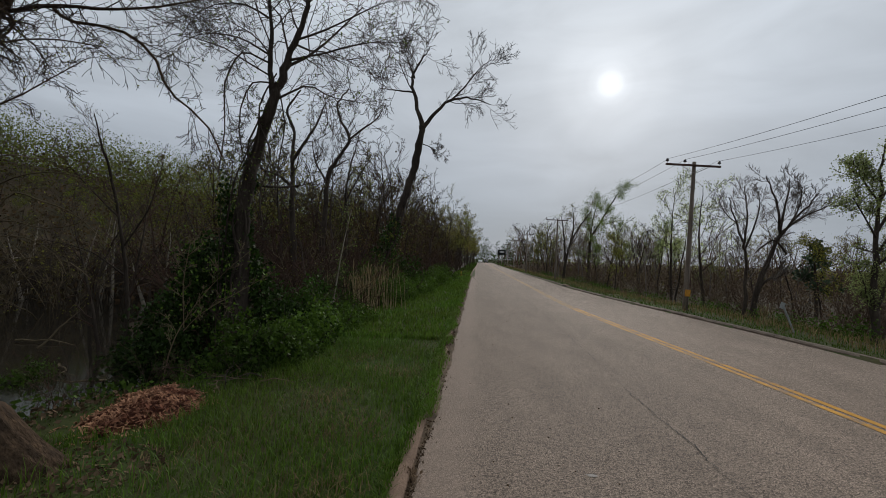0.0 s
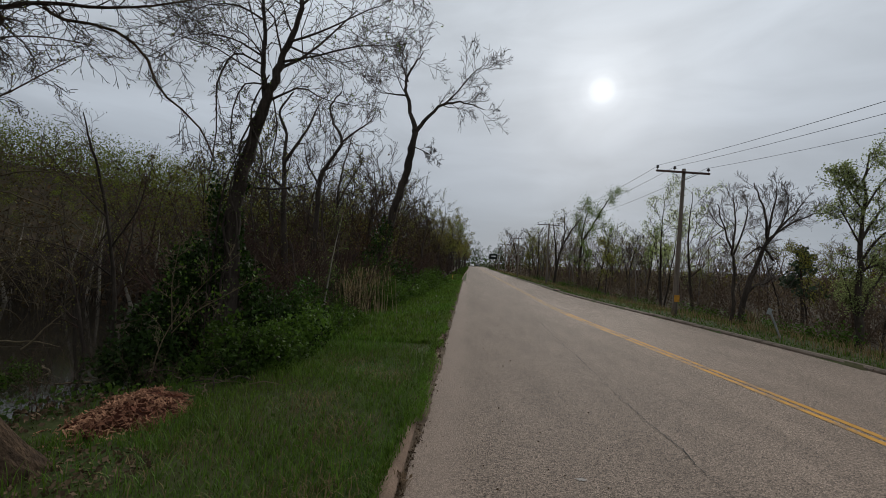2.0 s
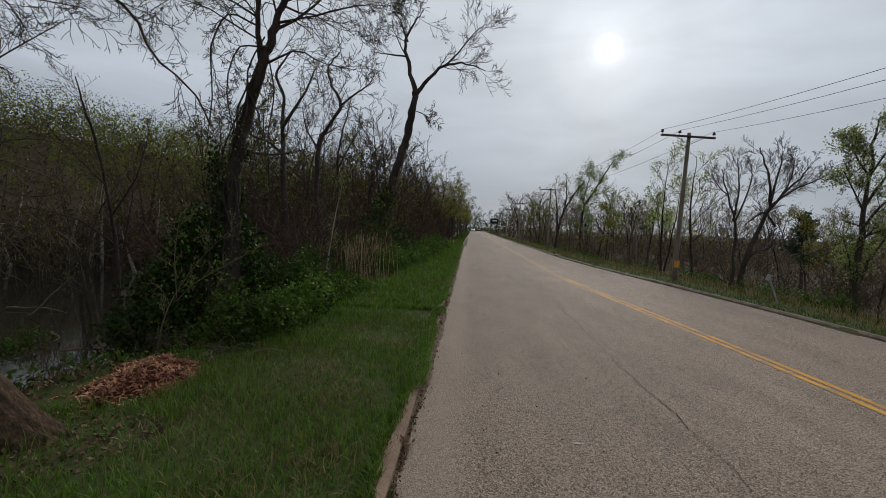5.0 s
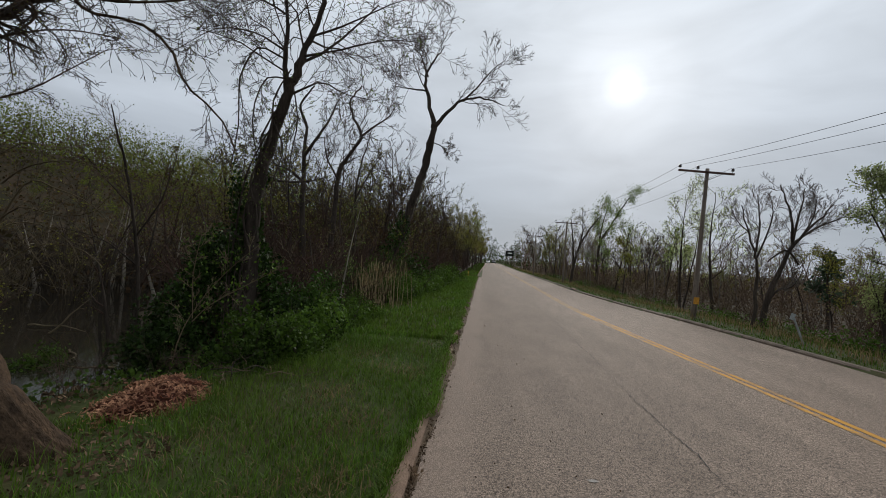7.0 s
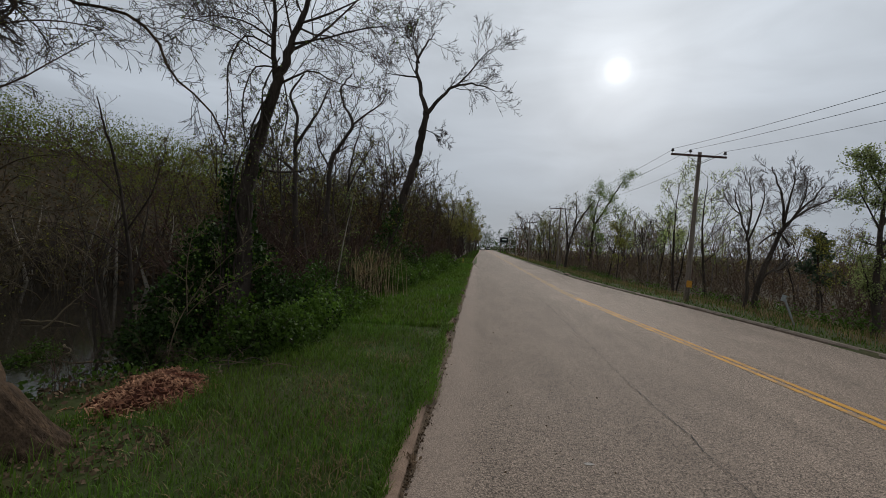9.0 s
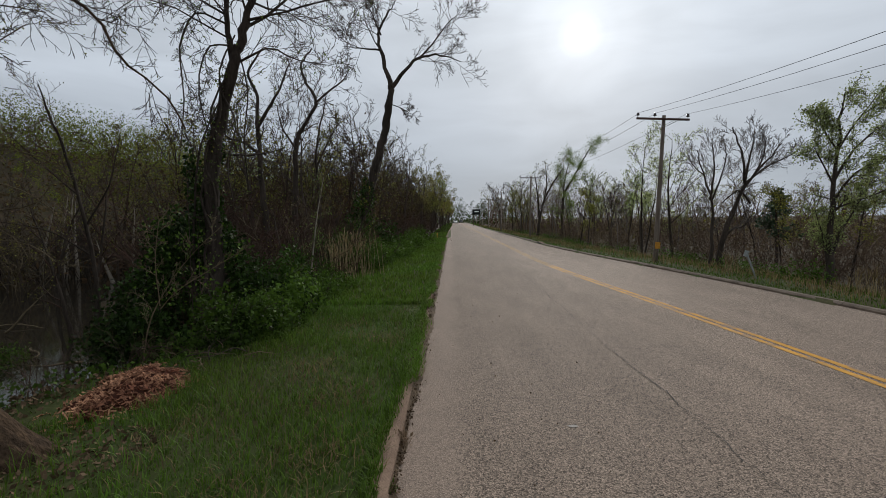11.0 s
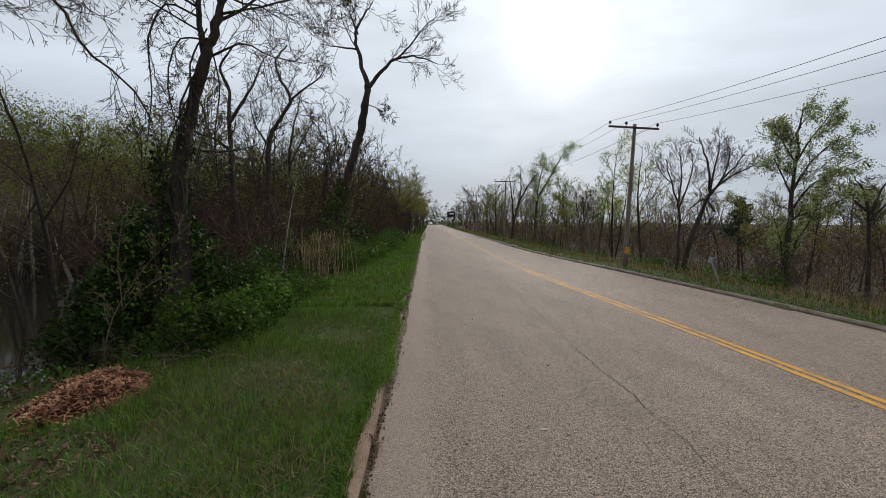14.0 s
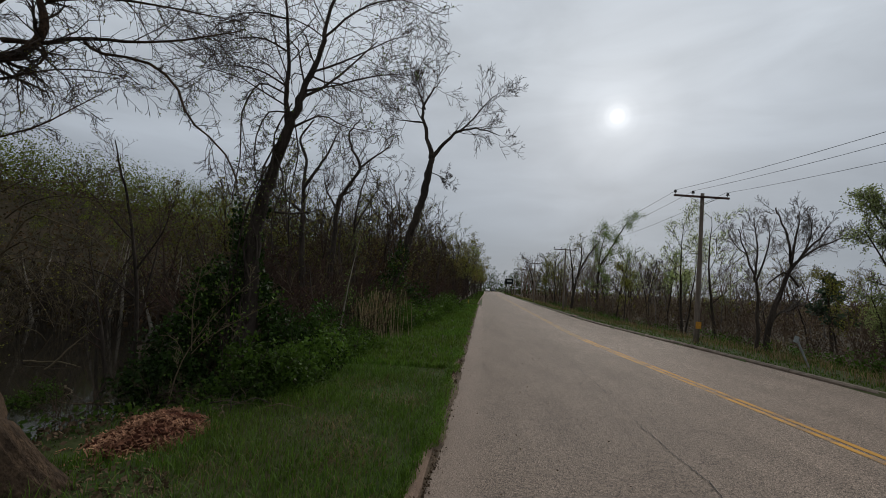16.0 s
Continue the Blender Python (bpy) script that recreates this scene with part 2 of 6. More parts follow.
def asphalt():
    """Worn chip-seal: pale stones in grey binder, a dustier strip along the gutter, wheel tracks and faint stains."""
    m = material("worn_asphalt", (0.222, 0.168, 0.128), 0.85, 0.16, 0.3, 2.2, 0, second=(0.186, 0.139, 0.104), stretch=(1, 0.25, 1))
    nt = m.node_tree
    n, link = nt.nodes.new, nt.links.new
    bsdf = nt.nodes["Principled BSDF"]
    base = bsdf.inputs["Base Color"].links[0].from_socket
    co = n("ShaderNodeTexCoord")
    stones = n("ShaderNodeTexVoronoi")
    stones.inputs["Scale"].default_value = 105
    link(co.outputs["Object"], stones.inputs["Vector"])
    tone = n("ShaderNodeSeparateColor")
    link(stones.outputs["Color"], tone.inputs[0])
    speck = n("ShaderNodeMapRange")
    speck.inputs["To Min"].default_value, speck.inputs["To Max"].default_value = 0.24, 1.9
    link(tone.outputs[0], speck.inputs["Value"])
    # dark binder between the stones
    gap = n("ShaderNodeTexVoronoi")
    gap.feature = "DISTANCE_TO_EDGE"
    gap.inputs["Scale"].default_value = 72
    link(co.outputs["Object"], gap.inputs["Vector"])
    joint = n("ShaderNodeMapRange")
    joint.inputs["From Max"].default_value = 0.16
    joint.inputs["To Min"].default_value, joint.inputs["To Max"].default_value = 0.45, 1.1
    link(gap.outputs["Distance"], joint.inputs["Value"])
    both = n("ShaderNodeMath")
    both.operation = "MULTIPLY"
    link(speck.outputs[0], both.inputs[0])
    link(joint.outputs[0], both.inputs[1])
    a = n("ShaderNodeVectorMath")
    a.operation = "SCALE"
    link(base, a.inputs[0])
    link(both.outputs[0], a.inputs["Scale"])
    bsdf.inputs["Specular IOR Level"].default_value = 0.16
    # dusty gutter strip beside the kerb
    sep = n("ShaderNodeSeparateXYZ")
    link(co.outputs["Object"], sep.inputs[0])
    wob = n("ShaderNodeTexNoise")
    wob.inputs["Scale"].default_value, wob.inputs["Detail"].default_value = 0.9, 5
    link(co.outputs["Object"], wob.inputs["Vector"])
    off = n("ShaderNodeMath")
    off.operation = "MULTIPLY_ADD"
    off.inputs[1].default_value = 0.5
    link(wob.outputs["Fac"], off.inputs[0])
    link(sep.outputs["X"], off.inputs[2])
    edge = n("ShaderNodeMapRange")
    edge.interpolation_type = "SMOOTHSTEP"
    edge.inputs["From Min"].default_value, edge.inputs["From Max"].default_value = 0.42, 0.1
    link(off.outputs[0], edge.inputs["Value"])
    half = n("ShaderNodeMath")
    half.operation = "MULTIPLY"
    half.inputs[1].default_value = 0.42
    link(edge.outputs[0], half.inputs[0])
    mix = n("ShaderNodeMix")
    mix.data_type = "RGBA"
    mix.inputs["B"].default_value = (0.27, 0.203, 0.158, 1)
    # paler lane across the centre line: wear plus grazing sheen put into the colour
    lane = n("ShaderNodeMapRange")
    lane.interpolation_type = "SMOOTHSTEP"
    lane.inputs["From Min"].default_value, lane.inputs["From Max"].default_value = 2.2, 4.6
    lane.inputs["To Min"].default_value, lane.inputs["To Max"].default_value = 0.97, 1.2
    link(off.outputs[0], lane.inputs["Value"])
    pale = n("ShaderNodeVectorMath")
    pale.operation = "SCALE"
    link(a.outputs[0], pale.inputs[0])
    link(lane.outputs[0], pale.inputs["Scale"])
    link(half.outputs[0], mix.inputs["Factor"])
    link(pale.outputs[0], mix.inputs["A"])
    link(mix.outputs["Result"], bsdf.inputs["Base Color"])
    b = n("ShaderNodeBump")
    b.inputs["Strength"].default_value, b.inputs["Distance"].default_value = 0.6, 0.006
    link(stones.outputs["Distance"], b.inputs["Height"])
    link(b.outputs[0], bsdf.inputs["Normal"])
    return m


def worn_paint(name, colour, under, gone=0.5, scale=26.0, streak=(1, 1, 1)):
    """Road paint with the asphalt showing where it is rubbed off."""
    m = material(name, colour, 0.8, 0.15, 2, 30, 0.2)
    nt = m.node_tree
    n, link = nt.nodes.new, nt.links.new
    bsdf = nt.nodes["Principled BSDF"]
    base = bsdf.inputs["Base Color"].links[0].from_socket
    co = n("ShaderNodeTexCoord")
    noise_node, coarse = n("ShaderNodeTexNoise"), n("ShaderNodeTexNoise")
    noise_node.inputs["Scale"].default_value, noise_node.inputs["Detail"].default_value = scale, 6
    noise_node.inputs["Roughness"].default_value = 0.7
    coarse.inputs["Scale"].default_value = 2.2
    drag = n("ShaderNodeMapping")
    drag.inputs["Scale"].default_value = streak
    link(co.outputs["Object"], drag.inputs[0])
    link(drag.outputs[0], noise_node.inputs["Vector"])
    link(co.outputs["Object"], coarse.inputs["Vector"])
    add = n("ShaderNodeMath")
    link(noise_node.outputs["Fac"], add.inputs[0])
    link(coarse.outputs["Fac"], add.inputs[1])
    rng = n("ShaderNodeMapRange")
    rng.inputs["From Min"].default_value, rng.inputs["From Max"].default_value = 0.94 + 0.24 * (0.5 - gone), 1.12 + 0.24 * (0.5 - gone)
    rng.inputs["To Max"].default_value = 0.85
    link(add.outputs[0], rng.inputs["Value"])
    mix = n("ShaderNodeMix")
    mix.data_type = "RGBA"
    mix.inputs["B"].default_value = rgba(under)
    link(rng.outputs[0], mix.inputs["Factor"])
    link(base, mix.inputs["A"])
    link(mix.outputs["Result"], bsdf.inputs["Base Color"])
    return m


def soil():
    """Grass floor: green turf over brown soil and leaf litter, by patches."""
    m = material("turf_and_soil", (0.035, 0.06, 0.012), 0.95, 0.3, 0.6, 14, 0.8, second=(0.06, 0.05, 0.022))
    return m


def water():
    m = bpy.data.materials.new("still_dark_water")
    m.use_nodes = True
    nt = m.node_tree
    n, link = nt.nodes.new, nt.links.new
    bsdf = nt.nodes["Principled BSDF"]
    bsdf.inputs["Base Color"].default_value = (0.018, 0.015, 0.011, 1)
    bsdf.inputs["Roughness"].default_value = 0.06
    bsdf.inputs["IOR"].default_value = 1.33
    noise_node, b = n("ShaderNodeTexNoise"), n("ShaderNodeBump")
    noise_node.inputs["Scale"].default_value = 2.5
    b.inputs["Strength"].default_value, b.inputs["Distance"].default_value = 0.12, 0.02
    link(noise_node.outputs["Fac"], b.inputs["Height"])
    link(b.outputs[0], bsdf.inputs["Normal"])
    return m


M["asphalt"], M["soil"], M["water"] = asphalt(), soil(), water()
M["forest_floor"] = material("leaf_litter_floor", (0.048, 0.032, 0.019), 0.95, 0.45, 0.8, 18, 0.8, second=(0.028, 0.027, 0.012))
M["yellow_line"] = worn_paint("worn_yellow_paint", (0.58, 0.29, 0.05), (0.24, 0.175, 0.125), 0.44)
M["yellow_faded"] = worn_paint("faded_yellow_paint", (0.42, 0.24, 0.075), (0.23, 0.175, 0.13), 0.68)
M["white_bar"] = worn_paint("worn_white_paint", (0.45, 0.47, 0.40), (0.215, 0.19, 0.155), 0.86, 30, (0.4, 1.3, 1))
M["white_rim"] = worn_paint("thick_white_paint", (0.55, 0.56, 0.48), (0.24, 0.21, 0.17), 0.6, 26, (0.5, 1, 1))


# ---- mesh helpers ----
def mesh_object(name, verts, faces, mat, parent=None, label="", smooth=False):
    me = bpy.data.meshes.new(name)
    me.from_pydata(verts if isinstance(verts, list) else verts.tolist(), [], faces if isinstance(faces, list) else faces.tolist())
    if mat:
        me.materials.append(mat)
    if smooth:
        me.shade_smooth()
    ob = new(name, me)
    if parent:
        ob.parent = parent
    return tagged(ob, label)


def part(name, bm, mat, parent=None, label="", smooth=False):
    """Links a bmesh as one mesh object under a thing or a part."""
    me = bpy.data.meshes.new(name)
    bm.to_mesh(me)
    bm.free()
    me.materials.append(mat)
    if smooth:
        me.shade_smooth()
    ob = new(name, me)
    if parent:
        ob.parent = parent
    return tagged(ob, label)


def thing(name, label, category, place=(0, 0, 0), group="", kind=""):
    ob = new(name)
    ob.empty_display_size = 0.2
    ob.location = place
    return tagged(ob, label, category, group, kind)


def box(size, at=(0, 0, 0), bevel=0.0, turn=None):
    bm = bmesh.new()
    bmesh.ops.create_cube(bm, size=1.0)
    bmesh.ops.scale(bm, vec=size, verts=bm.verts)
    if bevel:
        bmesh.ops.bevel(bm, geom=list(bm.edges), offset=bevel, segments=2, affect="EDGES", profile=0.6)
    if turn is not None:
        bmesh.ops.transform(bm, matrix=turn, verts=bm.verts)
    bmesh.ops.translate(bm, vec=at, verts=bm.verts)
    return bm


def lathe(profile, sides=12, at=(0, 0, 0)):
    """A turned solid from (radius, height) pairs, bottom to top."""
    bm = bmesh.new()
    rings = [[bm.verts.new((at[0] + r * math.cos(2 * math.pi * k / sides), at[1] + r * math.sin(2 * math.pi * k / sides), at[2] + h))
              for k in range(sides)] for r, h in profile]
    for a, b in zip(rings, rings[1:]):
        for k in range(sides):
            bm.faces.new((a[k], a[(k + 1) % sides], b[(k + 1) % sides], b[k]))
    bm.faces.new(rings[0][::-1])
    bm.faces.new(rings[-1])
    return bm


def tubes(paths):
    """Vertices and faces of tapered tubes; a path is (points, radii, sides)."""
    verts, faces, base = [], [], 0
    for pts, rad, sides in paths:
        p = np.asarray(pts, float)
        n = len(p)
        tan = np.gradient(p, axis=0)
        tan /= np.linalg.norm(tan, axis=1)[:, None] + 1e-9
        ref = np.array((0.31, 0.95, 0.05)) if abs(tan[0][1]) < 0.8 else np.array((0.9, 0.1, 0.4))
        u = np.cross(tan, ref)
        u /= np.linalg.norm(u, axis=1)[:, None] + 1e-9
        v = np.cross(tan, u)
        a = np.arange(sides) * (2 * np.pi / sides)
        r = np.asarray(rad, float)[:, None, None]
        ring = p[:, None, :] + r * (np.cos(a)[None, :, None] * u[:, None, :] + np.sin(a)[None, :, None] * v[:, None, :])
        verts.append(ring.reshape(-1, 3))
        i = (np.arange(n - 1)[:, None] * sides + np.arange(sides)[None, :])
        j = (np.arange(n - 1)[:, None] * sides + (np.arange(sides)[None, :] + 1) % sides)
        faces.append(np.stack((i, j, j + sides, i + sides), -1).reshape(-1, 4) + base)
        base += n * sides
    if not verts:
        return np.zeros((0, 3)), np.zeros((0, 4), int)
    return np.concatenate(verts), np.concatenate(faces)


def leaf_quads(rng, at, size, droop=0.0):
    """One small folded diamond leaf at each place, turned at random."""
    n = len(at)
    d = rng.normal(size=(n, 3))
    d[:, 2] -= droop
    d /= np.linalg.norm(d, axis=1)[:, None]
    s = np.cross(d, rng.normal(size=(n, 3)))
    s /= np.linalg.norm(s, axis=1)[:, None]
    k = (size * rng.uniform(0.55, 1.35, n))[:, None]
    v = np.stack((at, at + d * k * 0.5 + s * k * 0.34, at + d * k, at + d * k * 0.5 - s * k * 0.34), 1).reshape(-1, 3)
    f = np.arange(n * 4).reshape(-1, 4)
    return v, f


def smooth_path(control, n, rng=None, jitter=0.0):
    """A smooth curve through a few control points."""
    c = np.asarray(control, float)
    c = np.vstack((2 * c[0] - c[1], c, 2 * c[-1] - c[-2]))
    t = np.linspace(0, len(c) - 3 - 1e-6, n)
    k = t.astype(int)
    f = (t - k)[:, None]
    a, b, e, g = c[k], c[k + 1], c[k + 2], c[k + 3]
    p = 0.5 * (2 * b + (e - a) * f + (2 * a - 5 * b + 4 * e - g) * f ** 2 + (3 * b - a - 3 * e + g) * f ** 3)
    if rng is not None and jitter:
        p[1:-1] += rng.normal(size=(n - 2, 3)) * jitter
    return p


# ---- the lie of the land ----
def smoothstep(a, b, x):
    t = np.clip((x - a) / (b - a), 0, 1)
    return t * t * (3 - 2 * t)


KERB_X = lambda y: -0.47 + 0.9 * smoothstep(30, 160, y)
YELLOW_X = lambda y: 3.72 + 1.05 * (1 - smoothstep(2.0, 21, y)) + 0.35 * smoothstep(60, 180, y)
RIGHT_X = lambda y: 6.35 + 1.65 * (1 - smoothstep(5.0, 32, y)) + 0.75 * smoothstep(70, 190, y)
WOOD_X = lambda y: -4.35 + 1.3 * smoothstep(4.6, 7.0, y) + 1.1 * smoothstep(14, 38, y)


def ground_z(x, y):
    x, y = np.asarray(x, float), np.asarray(y, float)
    rough = 0.035 * np.sin(1.7 * x + 0.6 * y) * np.sin(1.3 * y - 0.5 * x) + 0.05 * np.sin(0.31 * x + 1.1) * np.sin(0.27 * y)
    left = 0.085 - 0.06 * smoothstep(-0.6, -3.2, x)
    bank = WOOD_X(y) - x
    swamp = -1.35 + 0.95 * smoothstep(11, 17, y) * (1 - smoothstep(8, 16, -x))
    left = left + (swamp - left) * smoothstep(0.0, 1.7, bank)
    left = left + 12.5 * smoothstep(20, 62, -x + 0.3 * np.clip(y - 24, 0, 60)) * smoothstep(4, 16, bank)
    beyond = x - RIGHT_X(y)
    right = 0.07 - 0.75 * smoothstep(1.0, 5.5, beyond)
    z = np.where(x < KERB_X(y), left, np.where(beyond > 0, right, -0.14))
    away = smoothstep(0.1, 1.2, np.maximum(KERB_X(y) - x, beyond))
    return z + rough * away


def sheet(xs, ys, zf):
    gx, gy = np.meshgrid(xs, ys)
    z = zf(gx, gy)
    v = np.stack((gx, gy, z), -1).reshape(-1, 3)
    nx, ny = len(xs), len(ys)
    i = (np.arange(ny - 1)[:, None] * nx + np.arange(nx - 1)[None, :]).reshape(-1)
    return v, np.stack((i, i + 1, i + nx + 1, i + nx), -1)


def strip(x0, x1, ys, z):
    """A ribbon along the road between two lines x0(y) and x1(y)."""
    v = [(f(y), y, z) for y in ys for f in (x0, x1)]
    f = [(2 * k, 2 * k + 1, 2 * k + 3, 2 * k + 2) for k in range(len(ys) - 1)]
    return v, f


far = np.array((90, 130, 200, 320, 600, 1200, 2500.0))
xs = np.concatenate((-far[::-1], np.arange(-66, -30, 3.0), np.arange(-30, -9, 0.9), np.arange(-9, -0.7, 0.3), (-0.64, -0.55, -0.44),
                     np.arange(0.5, 5.6, 1.0), np.arange(5.8, 14, 0.3), np.arange(14, 40, 1.5), (50, 65), far))
ys = np.concatenate((-far[::-1], np.arange(-60, -6, 6.0), np.arange(-6, 24, 0.5), np.arange(24, 70, 2.0), np.arange(72, 250, 8.0), (320, 600, 1200, 2500.0)))
gv, gf = sheet(xs, ys, ground_z)
ground = tagged(mesh_object("ground", gv, gf, M["soil"], smooth=True), "grassy verges falling to swampy woodland floor", "ground", kind="structure")
ground.data.materials.append(M["forest_floor"])
mid_x = gv[gf].mean(1)
woods = (mid_x[:, 0] < WOOD_X(mid_x[:, 1]) - 0.15) | (mid_x[:, 0] > RIGHT_X(mid_x[:, 1]) + 2.6)
ground.data.polygons.foreach_set("material_index", woods.astype(np.int32))

wv, wf = sheet(np.linspace(-60, -4.0, 12), np.linspace(-20, 70, 12), lambda x, y: np.full(x.shape, -1.0))
tagged(mesh_object("water", wv, wf, M["water"]), "still dark swamp water below the bank", "water", kind="structure")

road_ys = np.concatenate((np.arange(-40, 40, 1.0), np.arange(40, 260, 5.0)))
rv, rf = [], []
for y in road_ys:
    a, b, c = KERB_X(y) - 0.02, YELLOW_X(y), RIGHT_X(y) + 0.02
    for k in range(9):
        x = a + (b - a) * k / 5 if k < 5 else b + (c - b) * (k - 5) / 3
        rv.append((x, y, 0.0))
for r in range(len(road_ys) - 1):
    for k in range(8):
        i = r * 9 + k
        rf.append((i, i + 1, i + 10, i + 9))
road = tagged(mesh_object("road", rv, rf, M["asphalt"]), "pale worn asphalt two-lane road", "road", kind="structure")

near_ys, far_ys = np.arange(-30, 18.1, 0.75), np.concatenate((np.arange(18.0, 60, 1.5), np.arange(60, 220, 6.0)))
for side in (-0.13, 0.035):
    for line_ys, paint, words in ((near_ys, "yellow_line", "worn yellow centre line on the asphalt"), (far_ys, "yellow_faded", "nearly rubbed-out yellow centre line")):
        lv, lf = strip(lambda y: YELLOW_X(y) + side, lambda y: YELLOW_X(y) + side + 0.1, line_ys, 0.005)
        tagged(mesh_object("yellow_line", lv, lf, M[paint]), words, "road marking", "double yellow line", "structure")

# white bar across the near lane, slightly wavy at its edges
rng = np.random.default_rng(5)
bv, bf, rim_face = [], [], []
bar_x = np.linspace(-0.43, 4.55, 90)
for k, x in enumerate(bar_x):
    near, far_edge = 1.985 + 0.03 * x + 0.022 * x * x + rng.normal() * 0.005, 2.265 + 0.025 * x + 0.022 * x * x + rng.normal() * 0.004
    rim = 0.028 + 0.012 * math.sin(4 * x) + 0.004 * rng.normal()
    bv += [(x, near, 0.005), (x, near + rim, 0.007), (x, far_edge - rim * 0.6, 0.007), (x, far_edge, 0.005)]
    if k:
        for c in range(3):
            bf.append((4 * k - 4 + c, 4 * k + c, 4 * k + 1 + c, 4 * k - 3 + c))
            rim_face.append(c != 1)
bar = tagged(mesh_object("white_bar", bv, bf, M["white_bar"]), "scuffed white painted bar across the lane", "road marking", kind="structure")
bar.data.materials.append(M["white_rim"])
bar.data.polygons.foreach_set("material_index", np.array(rim_face, np.int32))

# paving joint cracked open along the lane
cv, cf = [], []
cy = np.arange(0.4, 21, 0.06)
wander = np.cumsum(rng.normal(size=len(cy)) * 0.007)
wander -= np.linspace(0, wander[-1], len(cy))
for k, y in enumerate(cy):
    x = 2.24 - 0.03 * math.sin(0.6 * y) + wander[k] + rng.normal() * 0.006
    w = 0.0024 + 0.0036 * abs(math.sin(2.3 * y)) * abs(math.sin(0.7 * y + 1))
    cv += [(x - w, y, 0.0095), (x + w, y, 0.0095)]
    if k:
        cf.append((2 * k - 2, 2 * k - 1, 2 * k + 1, 2 * k))
tagged(mesh_object("crack", cv, cf, M["tar"]), "thin dark crack along a paving joint", "road crack", kind="structure")


def kerb(name, line, side, y0, y1, step, mat, width, height, label, seed):
    """Cast kerb in lengths, each a bevelled piece of its own with a worn, uneven edge."""
    r = np.random.default_rng(seed)
    owner = thing(name, label, "kerb", kind="structure")
    y = y0
    while y < y1:
        length = step if y < 60 else step * 4
        bm = bmesh.new()
        n = 7
        rings = []
        dx, dz = r.normal() * 0.008, r.normal() * 0.008
        for k in range(n):
            yy = y + 0.006 + (length - 0.012) * k / (n - 1)
            x = line(yy) + dx
            chip = r.uniform(0, 0.018)
            prof = [(0.0, -0.12), (0.0 + chip * 0.4, height * 0.55), (0.028 + chip, height - 0.006 - chip * 0.6), (0.05 + chip, height), (width, height - 0.004), (width, -0.12)]
            rings.append([bm.verts.new((x + side * a, yy, b + dz)) for a, b in prof])
        for a, b in zip(rings, rings[1:]):
            for k in range(5):
                bm.faces.new((a[k], a[k + 1], b[k + 1], b[k]))
        bm.faces.new(rings[0])
        bm.faces.new(rings[-1][::-1])
        bmesh.ops.recalc_face_normals(bm, faces=list(bm.faces))
        part("kerb_stone", bm, mat, owner)
        y += length
    return owner


kerb("kerb_left", KERB_X, -1, -6.3, 200, 3.05, M["concrete"], 0.15, 0.095, "worn brown concrete kerb beside the lawn", 3)
kerb("kerb_right", RIGHT_X, 1, -6, 200, 3.05, M["kerb_dark"], 0.16, 0.085, "stained low concrete kerb beside rough grass", 4)


# ---- trees ----
class Style:
    """How twigs sprout: levels of kids, their spread, relative length, wander and pull up or down."""

    def __init__(self, kids=(5, 4, 3), spread=45, ratio=0.55, wander=0.18, lift=0.15, thin=0.55, first=0.25, tip=0.003, extra=0):
        self.kids, self.spread, self.ratio, self.wander, self.lift, self.thin, self.first, self.tip, self.extra = kids, spread, ratio, wander, lift, thin, first, tip, extra


def sprout(rng, out, pts, rad, style, level, length):
    """Grows side branches from a path, level by level, into the list out."""
    if level >= len(style.kids):
        return
    n = len(pts)
    count = style.kids[level]
    for k in range(count):
        f = style.first + (1 - style.first) * (k + rng.uniform(0.1, 0.9)) / count
        x = f * (n - 1)
        i = min(int(x), n - 2)
        p = pts[i] + (pts[i + 1] - pts[i]) * (x - i)
        r = (rad[i] + (rad[i + 1] - rad[i]) * (x - i)) * style.thin
        d = pts[i + 1] - pts[i]
        d /= np.linalg.norm(d) + 1e-9
        s = np.cross(d, rng.normal(size=3))
        s /= np.linalg.norm(s) + 1e-9
        a = radians(style.spread * rng.uniform(0.6, 1.35))
        way = d * math.cos(a) + s * math.sin(a)
        grow(rng, out, p, way, length * style.ratio * rng.uniform(0.55, 1.25) * (1.15 - 0.5 * f), max(r, style.tip), style, level + 1)


def grow(rng, out, p, way, length, r, style, level):
    n = max(2, max(3, 5 - level) + style.extra)
    pts, step = [np.array(p, float)], length / (n - 1)
    way = np.array(way, float)
    for k in range(n - 1):
        way = way + rng.normal(size=3) * style.wander + np.array((0, 0, style.lift))
        way /= np.linalg.norm(way)
        pts.append(pts[-1] + way * step)
    pts = np.array(pts)
    rad = np.linspace(r, max(r * 0.35, style.tip), n)
    out.append((pts, rad, 5 if r > 0.03 else 3))
    sprout(rng, out, pts, rad, style, level, length)


def leaves_on(rng, paths, count, size, max_r=0.02, spread=0.09, droop=0.3):
    """Leaf places strewn along the thin twigs."""
    thin = [p for p, r, s in paths if r[0] <= max_r]
    if not thin:
        return np.zeros((0, 3)), np.zeros((0, 4), int)
    pick = rng.integers(0, len(thin), count)
    at = np.empty((count, 3))
    for j, k in enumerate(pick):
        p = thin[k]
        f = rng.uniform(0.25, 1) * (len(p) - 1)
        i = min(int(f), len(p) - 2)
        at[j] = p[i] + (p[i + 1] - p[i]) * (f - i)
    return leaf_quads(rng, at + rng.normal(size=(count, 3)) * spread, size, droop)


